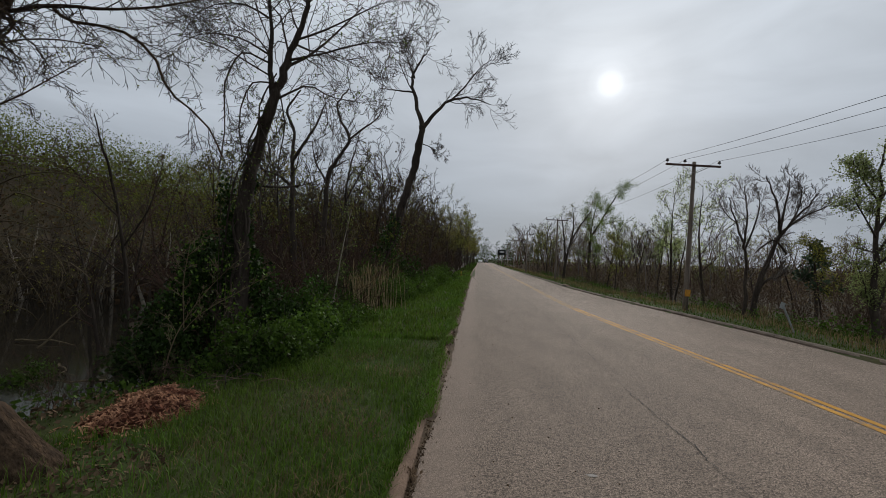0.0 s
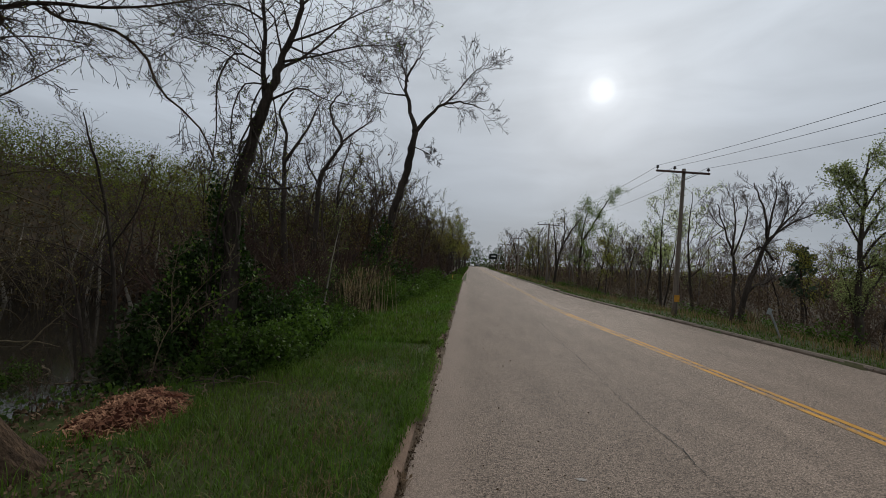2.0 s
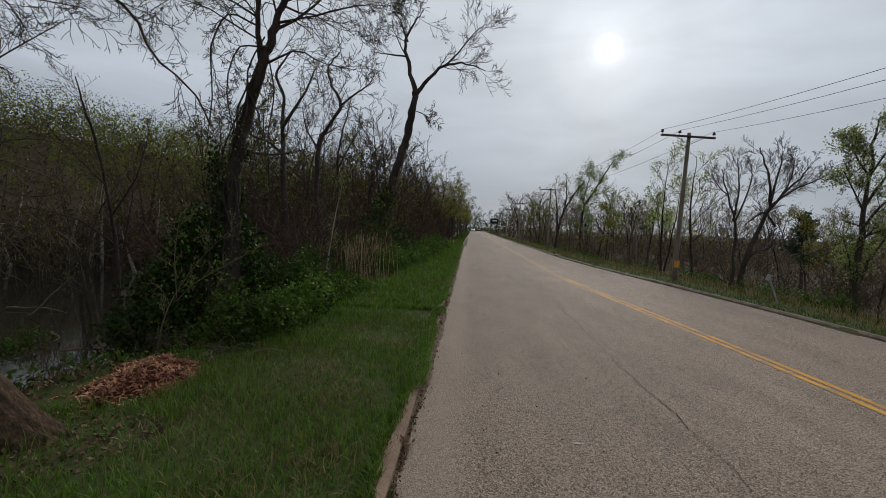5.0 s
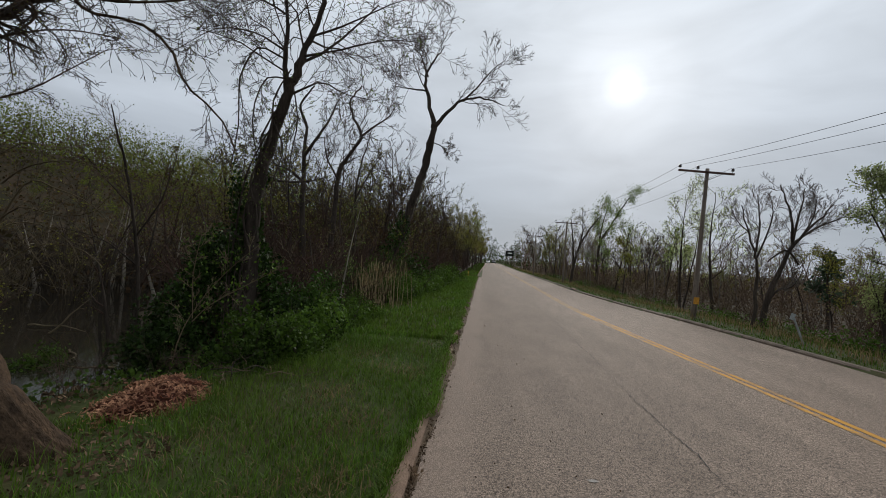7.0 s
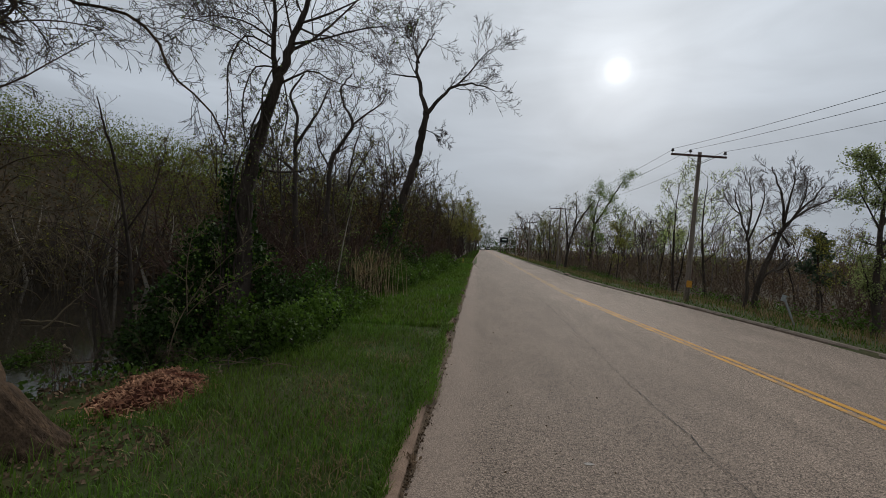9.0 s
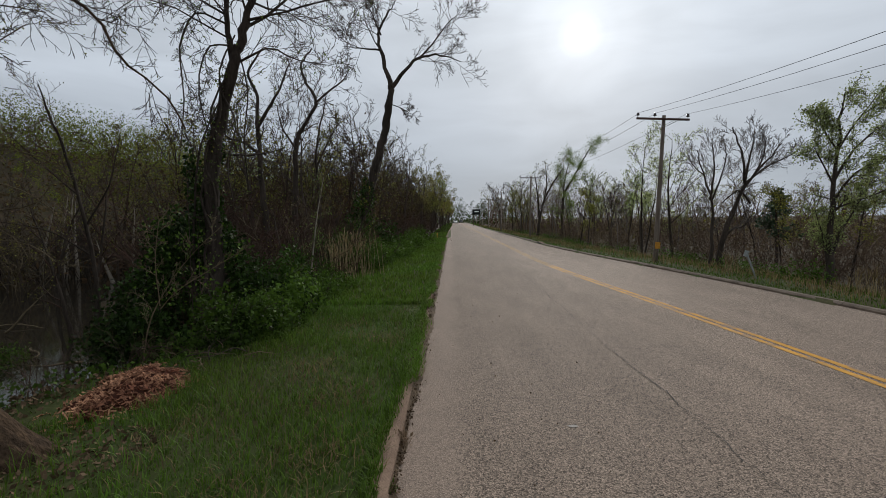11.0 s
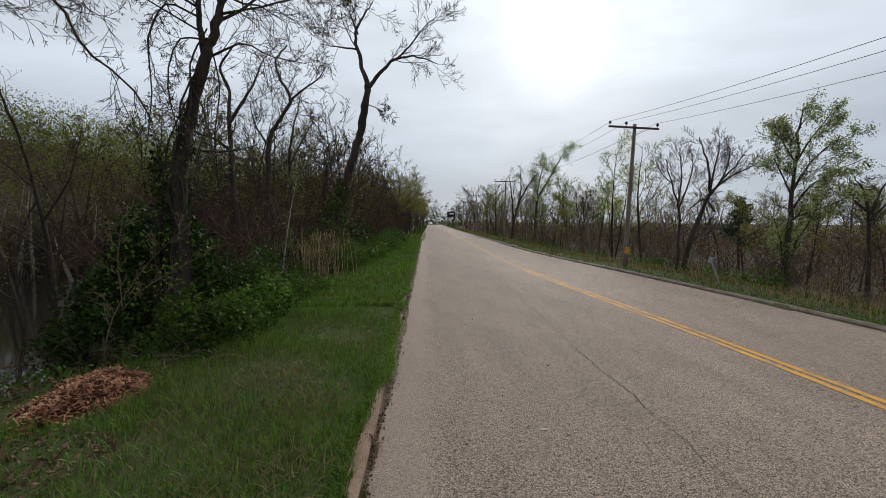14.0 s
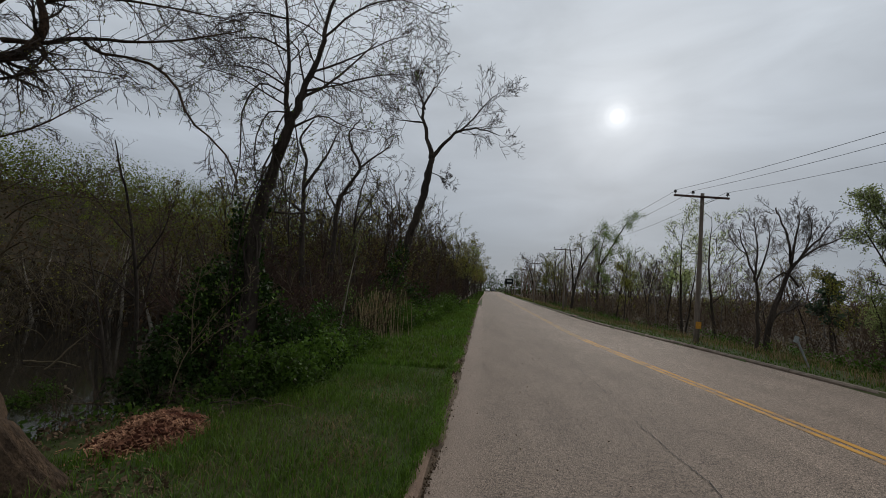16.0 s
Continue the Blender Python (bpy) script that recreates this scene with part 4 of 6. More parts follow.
# pale dead stems standing in the water
for k, (x, y, h, lean) in enumerate(((-20.5, 22, 4.2, 6), (-19.3, 22, 4.6, 5), (-18.9, 22.3, 4.3, 3), (-22.5, 21, 3.6, -8), (-17.2, 24, 4.0, 4), (-24.5, 23, 4.5, -3), (-16.0, 21, 2.4, 18), (-21.5, 24.5, 4.8, 2))):
    r, wood, twigs = wild_tree(60 + k, h, 0.1, Style((3, 2), 60, 0.3, 0.2, 0.0, 0.4), lean=0.03, wander=0.03)
    s = thing("dead_snag", "pale dead tree stem standing in swamp water", "dead tree", (x, y, -1.25), "dead snags")
    s.rotation_euler = (0, radians(lean), radians(37 * k))
    mesh_object("trunk", *tubes(wood), M["bark_pale"], s, smooth=True)
    mesh_object("crown", *tubes(twigs), M["bark_pale"], s)
for k, (x, y, z, turn, tilt, l) in enumerate(((-9.5, 9.8, -0.95, 35, 12, 1.6), (-11.5, 11.2, -0.95, 140, 30, 1.5), (-13.0, 12.0, -0.95, 80, 8, 2.4), (-7.5, 8.8, -0.95, 10, 14, 1.4), (-16.0, 15.5, -0.95, 60, 20, 2.6))):
    r, wood, twigs = wild_tree(80 + k, l, 0.03, Style((4, 3), 50, 0.4, 0.25, 0.05, 0.5), lean=0.1, wander=0.12)
    s = thing("fallen_branch", "bleached fallen branch lying in the water", "branch", (x, y, z), "fallen branches")
    s.rotation_euler = (radians(90 - tilt), 0, radians(turn))
    mesh_object("limb", *tubes(wood), M["twig_tan"], s, smooth=True)
    mesh_object("crown", *tubes(twigs), M["twig_tan"], s)


# ---- leafy masses ----
def leaf_mass(rng, lobes, count, size, droop=0.5):
    """Leaves strewn on and in a few rough lobes (centre, radii), thicker near their skins, with gaps."""
    at = []
    share = np.array([r[0] * r[1] + r[1] * r[2] + r[0] * r[2] for c, r in lobes])
    for (c, r), n in zip(lobes, (count * share / share.sum()).astype(int)):
        d = rng.normal(size=(n, 3))
        d /= np.linalg.norm(d, axis=1)[:, None]
        wob = 1 + 0.22 * np.sin(5 * d[:, 0] + 3 * d[:, 2] + c[0]) + 0.18 * np.sin(9 * d[:, 1] - 7 * d[:, 2] + c[2])
        rad = (rng.uniform(0.25, 1, n) ** 0.4) * wob
        at.append(np.array(c) + d * rad[:, None] * np.array(r))
    return leaf_quads(rng, np.concatenate(at), size, droop)


def leafy_shrub(name, label, lobes, count, size, mat, seed, base, category="shrub", stems=14, stem_mat=None, group=""):
    r = np.random.default_rng(seed)
    owner = thing(name, label, category, base, group)
    paths = []
    for k in range(stems):
        c, rad = lobes[r.integers(len(lobes))]
        d = r.normal(size=3)
        tip = np.array(c) + d / np.linalg.norm(d) * np.array(rad) * r.uniform(0.7, 1.15)
        foot = np.array((c[0] * 0.4 + r.normal() * 0.12, c[1] * 0.4 + r.normal() * 0.12, -0.1))
        mid = (foot + tip) / 2 + r.normal(size=3) * 0.08
        p = smooth_path((foot, mid, tip), 7)
        paths.append((p, np.linspace(0.014, 0.004, 7), 4))
        sprout(r, paths, p, np.linspace(0.01, 0.004, 7), Style((4,), 45, 0.5, 0.2, 0.1, 0.6), 0, 0.7)
    mesh_object("woody_frame", *tubes(paths), stem_mat or M["twig"], owner)
    mesh_object("foliage", *leaf_mass(r, lobes, count, size), mat, owner)
    return owner


# dark vine thicket round the foot of the tall tree
leafy_shrub("vine_thicket", "dense dark green vines heaped over the tree's foot", [
    ((-0.9, 0.75, 0.9), (0.85, 0.55, 1.15)), ((-1.65, 0.6, 0.5), (0.7, 0.6, 0.85)), ((-0.45, 0.9, 1.9), (0.6, 0.45, 0.8)), ((-1.1, 0.85, 1.9), (0.55, 0.45, 0.65)),
    ((0.75, 0.5, 0.7), (0.65, 0.55, 0.8)), ((1.35, 0.35, 0.5), (0.6, 0.55, 0.65)), ((0.1, -0.55, 0.05), (0.6, 0.45, 0.42)), ((-0.85, -0.5, 0.2), (0.65, 0.5, 0.55)),
    ((0.65, -0.5, 0.2), (0.55, 0.5, 0.55)), ((-1.45, -0.4, 0.1), (0.6, 0.5, 0.5)), ((0.1, 0.16, 2.75), (0.2, 0.14, 0.6)), ((0.2, 0.12, 3.75), (0.14, 0.12, 0.4)), ((-0.2, 0.25, 2.2), (0.3, 0.25, 0.6)), ((0.35, 0.3, 1.6), (0.3, 0.25, 0.6)),
    ((-0.25, 0.1, 3.2), (0.16, 0.16, 0.5))],
    23000, 0.085, M["leaf_ivy"], 21, (-4.6, 8.3, -0.45), "vine", 26)
leafy_shrub("vine_thicket", "ivy climbing the foot of the leaning tree", [
    ((0.0, 0.0, 1.0), (0.9, 0.7, 1.2)), ((0.35, 0.0, 2.4), (0.6, 0.5, 1.0)), ((1.3, -0.6, 1.2), (0.9, 0.7, 1.2)), ((0.7, 0.0, 3.5), (0.4, 0.35, 0.7))],
    6000, 0.12, M["leaf_ivy"], 22, (-4.75, 21.8, -0.4), "vine", 18)

# taller green growth standing behind the shrubs
for k, (x, y, h, mat) in enumerate(((-4.35, 10.4, 1.0, "leaf_ivy"), (-4.9, 12.2, 1.15, "leaf_shrub"), (-4.6, 14.6, 1.1, "leaf_ivy"), (-4.5, 16.8, 1.0, "leaf_shrub"), (-5.7, 9.4, 1.1, "leaf_ivy"), (-4.2, 19.2, 1.1, "leaf_shrub"), (-3.75, 9.5, 0.95, "leaf_ivy"))):
    leafy_shrub("tall_shrub", "tall dark green tangled shrub in the wood's edge" if mat == "leaf_ivy" else "tall green shrub with arching shoots", [
        ((0, 0, 0.7 * h), (0.7, 0.6, 0.8 * h)), ((0.35, 0.1, 1.4 * h), (0.5, 0.5, 0.6 * h)), ((-0.5, 0.1, 1.1 * h), (0.5, 0.45, 0.7 * h)), ((0.1, -0.3, 0.4), (0.7, 0.5, 0.5))],
        3600, 0.075, M[mat], 260 + k, (x, y, float(ground_z(x, y)) - 0.05), stems=16, group="tall shrubs at the wood's edge")

# green shrubs along the foot of the lawn, copied with turns and sizes
shrub_kinds = [leafy_shrub("roadside_shrub", "fresh green leafy shrub at the lawn's edge",
                           [((0, 0, 0.35), (0.5, 0.45, 0.42)), ((0.45, 0.2, 0.3), (0.42, 0.4, 0.36)), ((-0.3, 0.2, 0.55), (0.36, 0.35, 0.4)), ((0.1, -0.35, 0.2), (0.4, 0.35, 0.28))],
                           2600, 0.07, M["leaf_shrub"], 23 + k, (0, 0, 0), stems=16, group="shrubs beside the lawn") for k in range(3)]
rng = np.random.default_rng(31)
spots = [(-3.35, 6.6, 1.0), (-3.0, 7.3, 0.8), (-3.9, 7.2, 1.1), (-3.2, 8.2, 1.0), (-3.6, 9.0, 1.15), (-3.3, 10.0, 1.0), (-4.2, 10.0, 1.2), (-3.5, 11.0, 1.1), (-4.2, 11.8, 1.2),
         (-3.3, 12.0, 0.9), (-3.8, 15.2, 1.2), (-3.2, 16.2, 1.1), (-3.4, 17.6, 1.3), (-2.9, 18.6, 1.1), (-3.2, 20.2, 1.2), (-2.7, 21.5, 1.1), (-2.5, 23.5, 1.2), (-2.8, 25.5, 1.3), (-2.4, 28.0, 1.3),
         (-2.6, 31.0, 1.4), (-2.3, 35.0, 1.4), (-5.6, 6.9, 0.9), (-6.9, 5.4, 0.6), (-6.6, 6.4, 0.55), (-6.2, 7.8, 0.8), (-5.0, 6.5, 0.45), (-7.6, 5.8, 0.9), (-9.2, 8.6, 0.9),
         (-4.15, 6.1, 0.45), (-4.25, 3.75, 0.3)]
for k, (x, y, s) in enumerate(spots):
    m = spin(x, y, s, 77 * k)
    if k < 3:
        shrub_kinds[k].matrix_basis = m
    else:
        copy_thing(shrub_kinds[k % 3], m)

# ---- brown brush and woods, past counting ----
rng = np.random.default_rng(41)


def brush_mesh(seed, stems, height, kids, tip=0.0035):
    r = np.random.default_rng(seed)
    out = []
    for k in range(stems):
        a = r.uniform(0, 2 * math.pi)
        p = np.array((math.cos(a), math.sin(a), 0)) * r.uniform(0.05, 0.35)
        way = np.array((math.cos(a) * r.uniform(0.1, 0.7), math.sin(a) * r.uniform(0.1, 0.7), 1.0))
        grow(r, out, p, way / np.linalg.norm(way), height * r.uniform(0.5, 1.1), 0.012, Style(kids, 40, 0.5, 0.22, 0.02, 0.6, 0.2, tip, -1), 0)
    return tubes(out)


near_kinds = [brush_mesh(200 + k, 9, 1.9, (5, 2), 0.003) for k in range(4)]
far_kinds = [brush_mesh(210 + k, 10, 2.2, (5, 2), 0.0075) for k in range(4)]
low_brush = [brush_mesh(220 + k, 8, 2.2, (4, 2), 0.0085) for k in range(4)]
brush_sets = {"near": [], "shore": [], "thicket": [], "tan": [], "right": [], "right_tan": []}
for k in range(62):
    y = 8.6 + 6 * rng.uniform()
    x = WOOD_X(y) - 0.9 - 9 * rng.uniform() ** 1.4
    if -x > 0.62 * y:
        continue
    brush_sets["near"].append((x, y, max(float(ground_z(x, y)), -1.1) - 0.05, rng.uniform(0.7, 1.5), rng.uniform(0, 6.3)))
for x, y, s in ((-4.3, 4.3, 0.35), (-4.6, 4.9, 0.45), (-4.2, 5.6, 0.4), (-4.9, 5.7, 0.6), (-4.0, 6.3, 0.45), (-4.6, 3.6, 0.4)):
    brush_sets["near"].append((x, y, max(float(ground_z(x, y)), -1.1) - 0.05, s, 9 * y))
for k in range(180):
    y = 13 + 75 * rng.uniform() ** 1.8
    x = WOOD_X(y) - 1.0 - 15 * rng.uniform() ** 1.3
    if -x > 0.66 * y and x * x + y * y < 600:
        continue
    brush_sets["tan" if k % 6 == 0 else "thicket"].append((x, y, max(float(ground_z(x, y)), -1.1) - 0.05, rng.uniform(0.9, 1.9) * min(1.0, 0.55 + 0.09 * (WOOD_X(y) - x)), rng.uniform(0, 6.3)))
for k in range(75):
    a, d = rng.uniform(-1.1, -0.4), rng.uniform(27, 40)
    x, y = math.sin(a) * d, math.cos(a) * d
    brush_sets["shore"].append((x, y, max(float(ground_z(x, y)), -1.05), rng.uniform(0.7, 1.4), rng.uniform(0, 6.3)))
for k in range(380):
    y = 3 + 95 * rng.uniform() ** 1.4
    x = RIGHT_X(y) + 2.6 + 22 * rng.uniform() ** 1.5
    brush_sets["right_tan" if k % 4 == 0 else "right"].append((x, y, float(ground_z(x, y)) - 0.05, rng.uniform(0.55, 1.0) * min(1.3, 0.75 + 0.05 * (x - RIGHT_X(y))), rng.uniform(0, 6.3)))
for key, kinds, mat, words in (("shore", far_kinds, "twig", "dark leafless brush along the far shore"), ("near", near_kinds, "twig_brown", "leafless brown brush on the bank"), ("thicket", far_kinds, "twig_brown", "tangled red-brown leafless brush under the trees"),
                               ("tan", far_kinds, "twig_tan", "tan dead stalks and stems in the thicket"), ("right", low_brush, "twig_warm", "brown leafless brush behind the rough verge"),
                               ("right_tan", low_brush, "twig_tan", "tan dry stems behind the rough verge")):
    scatter("brush", words, "brush", kinds, brush_sets[key], M[mat], rng)

# low green growth behind the right verge and on the far bank
low_kinds = [leaf_mass(np.random.default_rng(300 + k), [((0, 0, 0.3), (0.7, 0.6, 0.4)), ((0.5, 0.3, 0.25), (0.5, 0.5, 0.3)), ((-0.5, 0.1, 0.4), (0.4, 0.4, 0.4))], 420, 0.09) for k in range(3)]
places = []
for k in range(70):
    y = 2 + 60 * rng.uniform() ** 1.5
    x = RIGHT_X(y) + 2.2 + 5 * rng.uniform() ** 2
    places.append((x, y, float(ground_z(x, y)) - 0.05, rng.uniform(0.4, 1.0), rng.uniform(0, 6.3)))
scatter("undergrowth", "low green undergrowth along the rough verge", "undergrowth", low_kinds, places, M["leaf_shrub"], rng)

# woods on the hillside and along the road: bare stems below, olive spring tops
forest, tops = [], []
for k in range(6):
    r, wood, twigs = wild_tree(400 + k, 9.0, 0.12, Style((10, 5, 3), 40, 0.5, 0.16, 0.12, 0.5, 0.25, 0.012, -1), lean=0.05, fork=0.28)
    wv_, wf_ = tubes([(p, q, 5) for p, q, s in wood])
    tv_, tf_ = tubes(twigs)
    forest.append((np.concatenate((wv_, tv_)), np.concatenate((wf_, tf_ + len(wv_)))))
    tops.append(leaves_on(r, twigs, 900, 0.1, 0.0135, 0.14))


light_forest, light_tops = [], []
for k in range(6):
    r, wood, twigs = wild_tree(440 + k, 9.0, 0.11, Style((8, 4, 2), 42, 0.55, 0.16, 0.12, 0.5, 0.25, 0.016, -1), lean=0.05, fork=0.28)
    wv_, wf_ = tubes([(p, q, 4) for p, q, s in wood])
    tv_, tf_ = tubes(twigs)
    light_forest.append((np.concatenate((wv_, tv_)), np.concatenate((wf_, tf_ + len(wv_)))))
    light_tops.append(leaves_on(r, twigs, 950, 0.14, 0.02, 0.18))


def wood_places(n, pick, low=0.75, high=1.2):
    got = []
    while len(got) < n:
        x, y = pick()
        got.append((x, y, float(ground_z(x, y)) - 0.1, rng.uniform(low, high), rng.uniform(0, 6.3)))
    return got


def hillside():
    a, d = rng.uniform(-1.2, -0.2), 33 + 66 * rng.uniform() ** 0.8
    return math.sin(a) * d, math.cos(a) * d


def hill_foot():
    a, d = rng.uniform(-1.15, -0.25), rng.uniform(25, 36)
    return math.sin(a) * d, math.cos(a) * d


def roadside():
    y = 24 + 130 * rng.uniform() ** 1.5
    return float(WOOD_X(y)) - 1.6 - 16 * rng.uniform() ** 1.5, y


def scatter_pair(places, kinds_wood, kinds_leaf, label_wood, label_leaf, bark, leaf, every=1):
    order = [int(rng.integers(len(kinds_wood))) for p in places]
    for name, kinds, mat, label in (("woodland_stems", kinds_wood, bark, label_wood), ("woodland_leaves", kinds_leaf, leaf, label_leaf)):
        vs, fs, base = [], [], 0
        for (x, y, z, size, turn), o in list(zip(places, order))[:: every if "leaves" in name else 1]:
            v, f = kinds[o]
            c, s = math.cos(turn), math.sin(turn)
            vs.append(np.stack((v[:, 0] * c - v[:, 1] * s, v[:, 0] * s + v[:, 1] * c, v[:, 2]), -1) * size + np.array((x, y, z)))
            fs.append(f + base)
            base += len(v)
        tagged(mesh_object(name, np.concatenate(vs), np.concatenate(fs), mat), label, "woods", kind="stuff")


scatter_pair(wood_places(46, hill_foot, 0.35, 0.6), forest, tops, "bare grey stems at the hill's foot", "first leaves at the hill's foot", M["twig"], M["leaf_olive"], 6)
scatter_pair(wood_places(200, hillside, 0.34, 0.54), light_forest, light_tops, "grey-brown bare stems crowding the hillside", "olive and yellow-green spring tops of the hillside woods", M["twig"], M["leaf_hill"], 3)
scatter_pair(wood_places(76, roadside), forest, tops, "bare stems of the roadside woods", "sparse olive spring leaves of the roadside woods", M["twig"], M["leaf_olive"], 2)


def stand():
    y = 25 + 55 * rng.uniform() ** 1.2
    return float(WOOD_X(y)) - 2.6 - 17 * rng.uniform() ** 1.1, y


scatter_pair(wood_places(88, stand, 0.8, 1.08), light_forest, light_tops, "close bare stems of the tall wood behind the bank", "sparse olive leaves of the tall wood behind the bank", M["twig_brown"], M["leaf_olive"], 3)


def roadside_far():
    y = 60 + 150 * rng.uniform()
    return float(KERB_X(y)) - 1.3 - 13 * rng.uniform() ** 1.5, y


scatter_pair(wood_places(90, roadside_far, 0.7, 1.05), light_forest, light_tops, "bare stems of the woods far along the road", "spring leaves of the woods far along the road", M["twig"], M["leaf_olive"])


def skyline_places(n, pick, tall, low=0.7, high=1.12):
    """Trees whose tops keep to the low even skyline of the flats; tall is the height of the kind at size 1."""
    got = []
    while len(got) < n:
        x, y = pick()
        size = (2.1 + 0.058 * math.hypot(x, y)) / tall * rng.uniform(low, high)
        got.append((x, y, float(ground_z(x, y)) - 0.1, size, rng.uniform(0, 6.3)))
    return got


def right_far():
    y = 30 + 150 * rng.uniform()
    return float(RIGHT_X(y)) + 4 + 60 * rng.uniform() ** 1.3, y


def right_wide():
    a, d = rng.uniform(0.45, 1.3), rng.uniform(26, 75)
    return 4 + math.sin(a) * d, math.cos(a) * d


low_forest = [(v * np.array((0.8, 0.8, 0.62)), f) for v, f in light_forest]
low_tops = [(v[:2400] * np.array((0.8, 0.8, 0.62)), f[:600]) for v, f in light_tops]
scatter_pair(skyline_places(95, right_far, 5.0), low_forest, low_tops, "low bare trees beyond the poles", "thin spring leaves of the trees beyond the poles", M["twig_warm"], M["leaf_olive"], 4)
scatter_pair(skyline_places(80, right_wide, 5.0), low_forest, low_tops, "low bare trees across the flats", "thin spring leaves of trees across the flats", M["twig_warm"], M["leaf_olive"], 5)


def right_belt():
    y = 27 + 65 * rng.uniform() ** 1.2
    return float(RIGHT_X(y)) + 3.2 + 13 * rng.uniform() ** 1.2, y


scatter_pair(skyline_places(30, right_belt, 8.5, 0.7, 1.2), forest, tops, "slender bare trees in the belt behind the poles", "olive spring leaves in the belt behind the poles", M["twig_grey"], M["leaf_hill"], 3)
scatter_pair(skyline_places(24, right_belt, 8.5, 0.7, 1.3), light_forest, [(v[:1200], f[:300]) for v, f in light_tops], "thin grey trees in the belt behind the poles", "pale opening leaves in the belt behind the poles", M["bark"], M["leaf_pale"], 2)


def horizon_right():
    a, d = rng.uniform(0.1, 1.25), rng.uniform(85, 150)
    return 5 + math.sin(a) * d, math.cos(a) * d


scatter_pair(skyline_places(70, horizon_right, 5.0, 0.6, 0.9), low_forest, low_tops, "hazy bare trees along the far flats", "thin spring leaves along the far flats", M["twig_warm"], M["leaf_olive"], 3)


def road_end():
    a = rng.uniform(-0.12, 0.16)
    return 2.0 + 235 * a, 218 + rng.uniform(0, 28)


scatter_pair(wood_places(60, road_end, 0.7, 1.3), light_forest, light_tops, "dark distant trees at the road's end", "distant spring leaves at the road's end", M["twig"], M["leaf_shrub"])


# leafy and twiggy spray filling the far woods and flats, too fine and too many to count
def spray(name, label, n, pick, low, high, size, mat, rise=1.2):
    r = np.random.default_rng(n)
    at = []
    for k in range(n):
        x, y = pick(r)
        at.append((x, y))
    at = np.array(at)
    z = ground_z(at[:, 0], at[:, 1]) + low + (high - low) * r.uniform(size=n) ** rise * (0.6 + 0.4 * np.sin(0.9 * at[:, 0] + 1.3 * at[:, 1]) ** 2)
    v, f = leaf_quads(r, np.stack((at[:, 0], at[:, 1], z), -1), size)
    tagged(mesh_object(name, v, f, mat), label, "foliage", kind="stuff")


def ring(a0, a1, d0, d1, cx=0.0):
    def pick(r):
        a, d = r.uniform(a0, a1), d0 + (d1 - d0) * r.uniform() ** 0.9
        return cx + math.sin(a) * d, math.cos(a) * d
    return pick


spray("canopy_foliage", "yellow-green spring canopy over the hillside", 145000, ring(-1.28, -0.22, 56, 106), 0.2, 6.5, 0.19, M["leaf_hill"], 1.0)
spray("scrub", "dull brown scrub on the hillside floor", 30000, ring(-1.28, -0.2, 28, 80), 0.0, 3.6, 0.26, M["scrub"])


def wood_edge(r):
    y = 20 + 85 * r.uniform() ** 1.3
    return float(WOOD_X(y)) - 1.6 - 11 * r.uniform() ** 1.2, y


spray("scrub", "red-brown budding twigs massed along the wood's edge", 13000, wood_edge, 0.0, 6.2, 0.17, M["scrub"])
spray("scrub", "red-brown buds and twigs through the tall wood", 36000, lambda r: (lambda y: (float(WOOD_X(y)) - 2.4 - 17 * r.uniform(), y))(25 + 55 * r.uniform() ** 1.2), 0.3, 8.6, 0.13, M["scrub"])
spray("canopy_foliage", "olive first leaves through the tall wood", 9000, lambda r: (lambda y: (float(WOOD_X(y)) - 3.0 - 17 * r.uniform(), y))(26 + 55 * r.uniform() ** 1.2), 2.5, 9.0, 0.13, M["leaf_hill"])
spray("scrub", "brown twigs and buds high in the far wood's edge", 6000, lambda r: (r.uniform(-16, -4.5), r.uniform(46, 120)), 2.0, 10.5, 0.24, M["scrub"])
spray("scrub", "dead leaves and weeds behind the chip pile", 1800, lambda r: (r.uniform(-5.2, -4.0), r.uniform(3.3, 7.2)), 0.0, 0.1, 0.055, M["litter"])
spray("scrub", "low dark weeds behind the chip pile", 900, lambda r: (r.uniform(-5.2, -3.95), r.uniform(3.3, 7.2)), 0.0, 0.28, 0.06, M["leaf_shrub"])
spray("scrub", "brown scrub deep in the roadside woods", 9000, lambda r: ((lambda y: (float(WOOD_X(y)) - 3.0 - 16 * r.uniform(), y))(30 + 150 * r.uniform() ** 1.3)), 0.0, 4.5, 0.22, M["scrub"])
spray("scrub", "brown and olive scrub across the flats", 22000, ring(0.16, 1.35, 34, 165, 4.0), 0.0, 2.6, 0.27, M["scrub_tan"])
spray("scrub", "brown twigs and dead weeds massed behind the verge", 15000, lambda r: (lambda y: (float(RIGHT_X(y)) + 2.8 + 15 * r.uniform() ** 1.2, y))(3 + 60 * r.uniform() ** 1.3), 0.0, 2.3, 0.085, M["scrub_tan"])
spray("scrub", "olive foliage low across the flats", 5000, ring(0.1, 1.35, 40, 165, 4.0), 0.6, 4.2, 0.34, M["leaf_olive"])
spray("scrub", "dark brown far woods low along the flats", 9000, ring(0.02, 0.7, 85, 170, 5.0), 0.0, 4.2, 0.34, M["scrub"])
spray("canopy_foliage", "dark green trees closing the road's end", 8000, lambda r: (r.uniform(-32, 42), r.uniform(222, 246)), 0.0, 7.0, 0.6, M["leaf_shrub"])


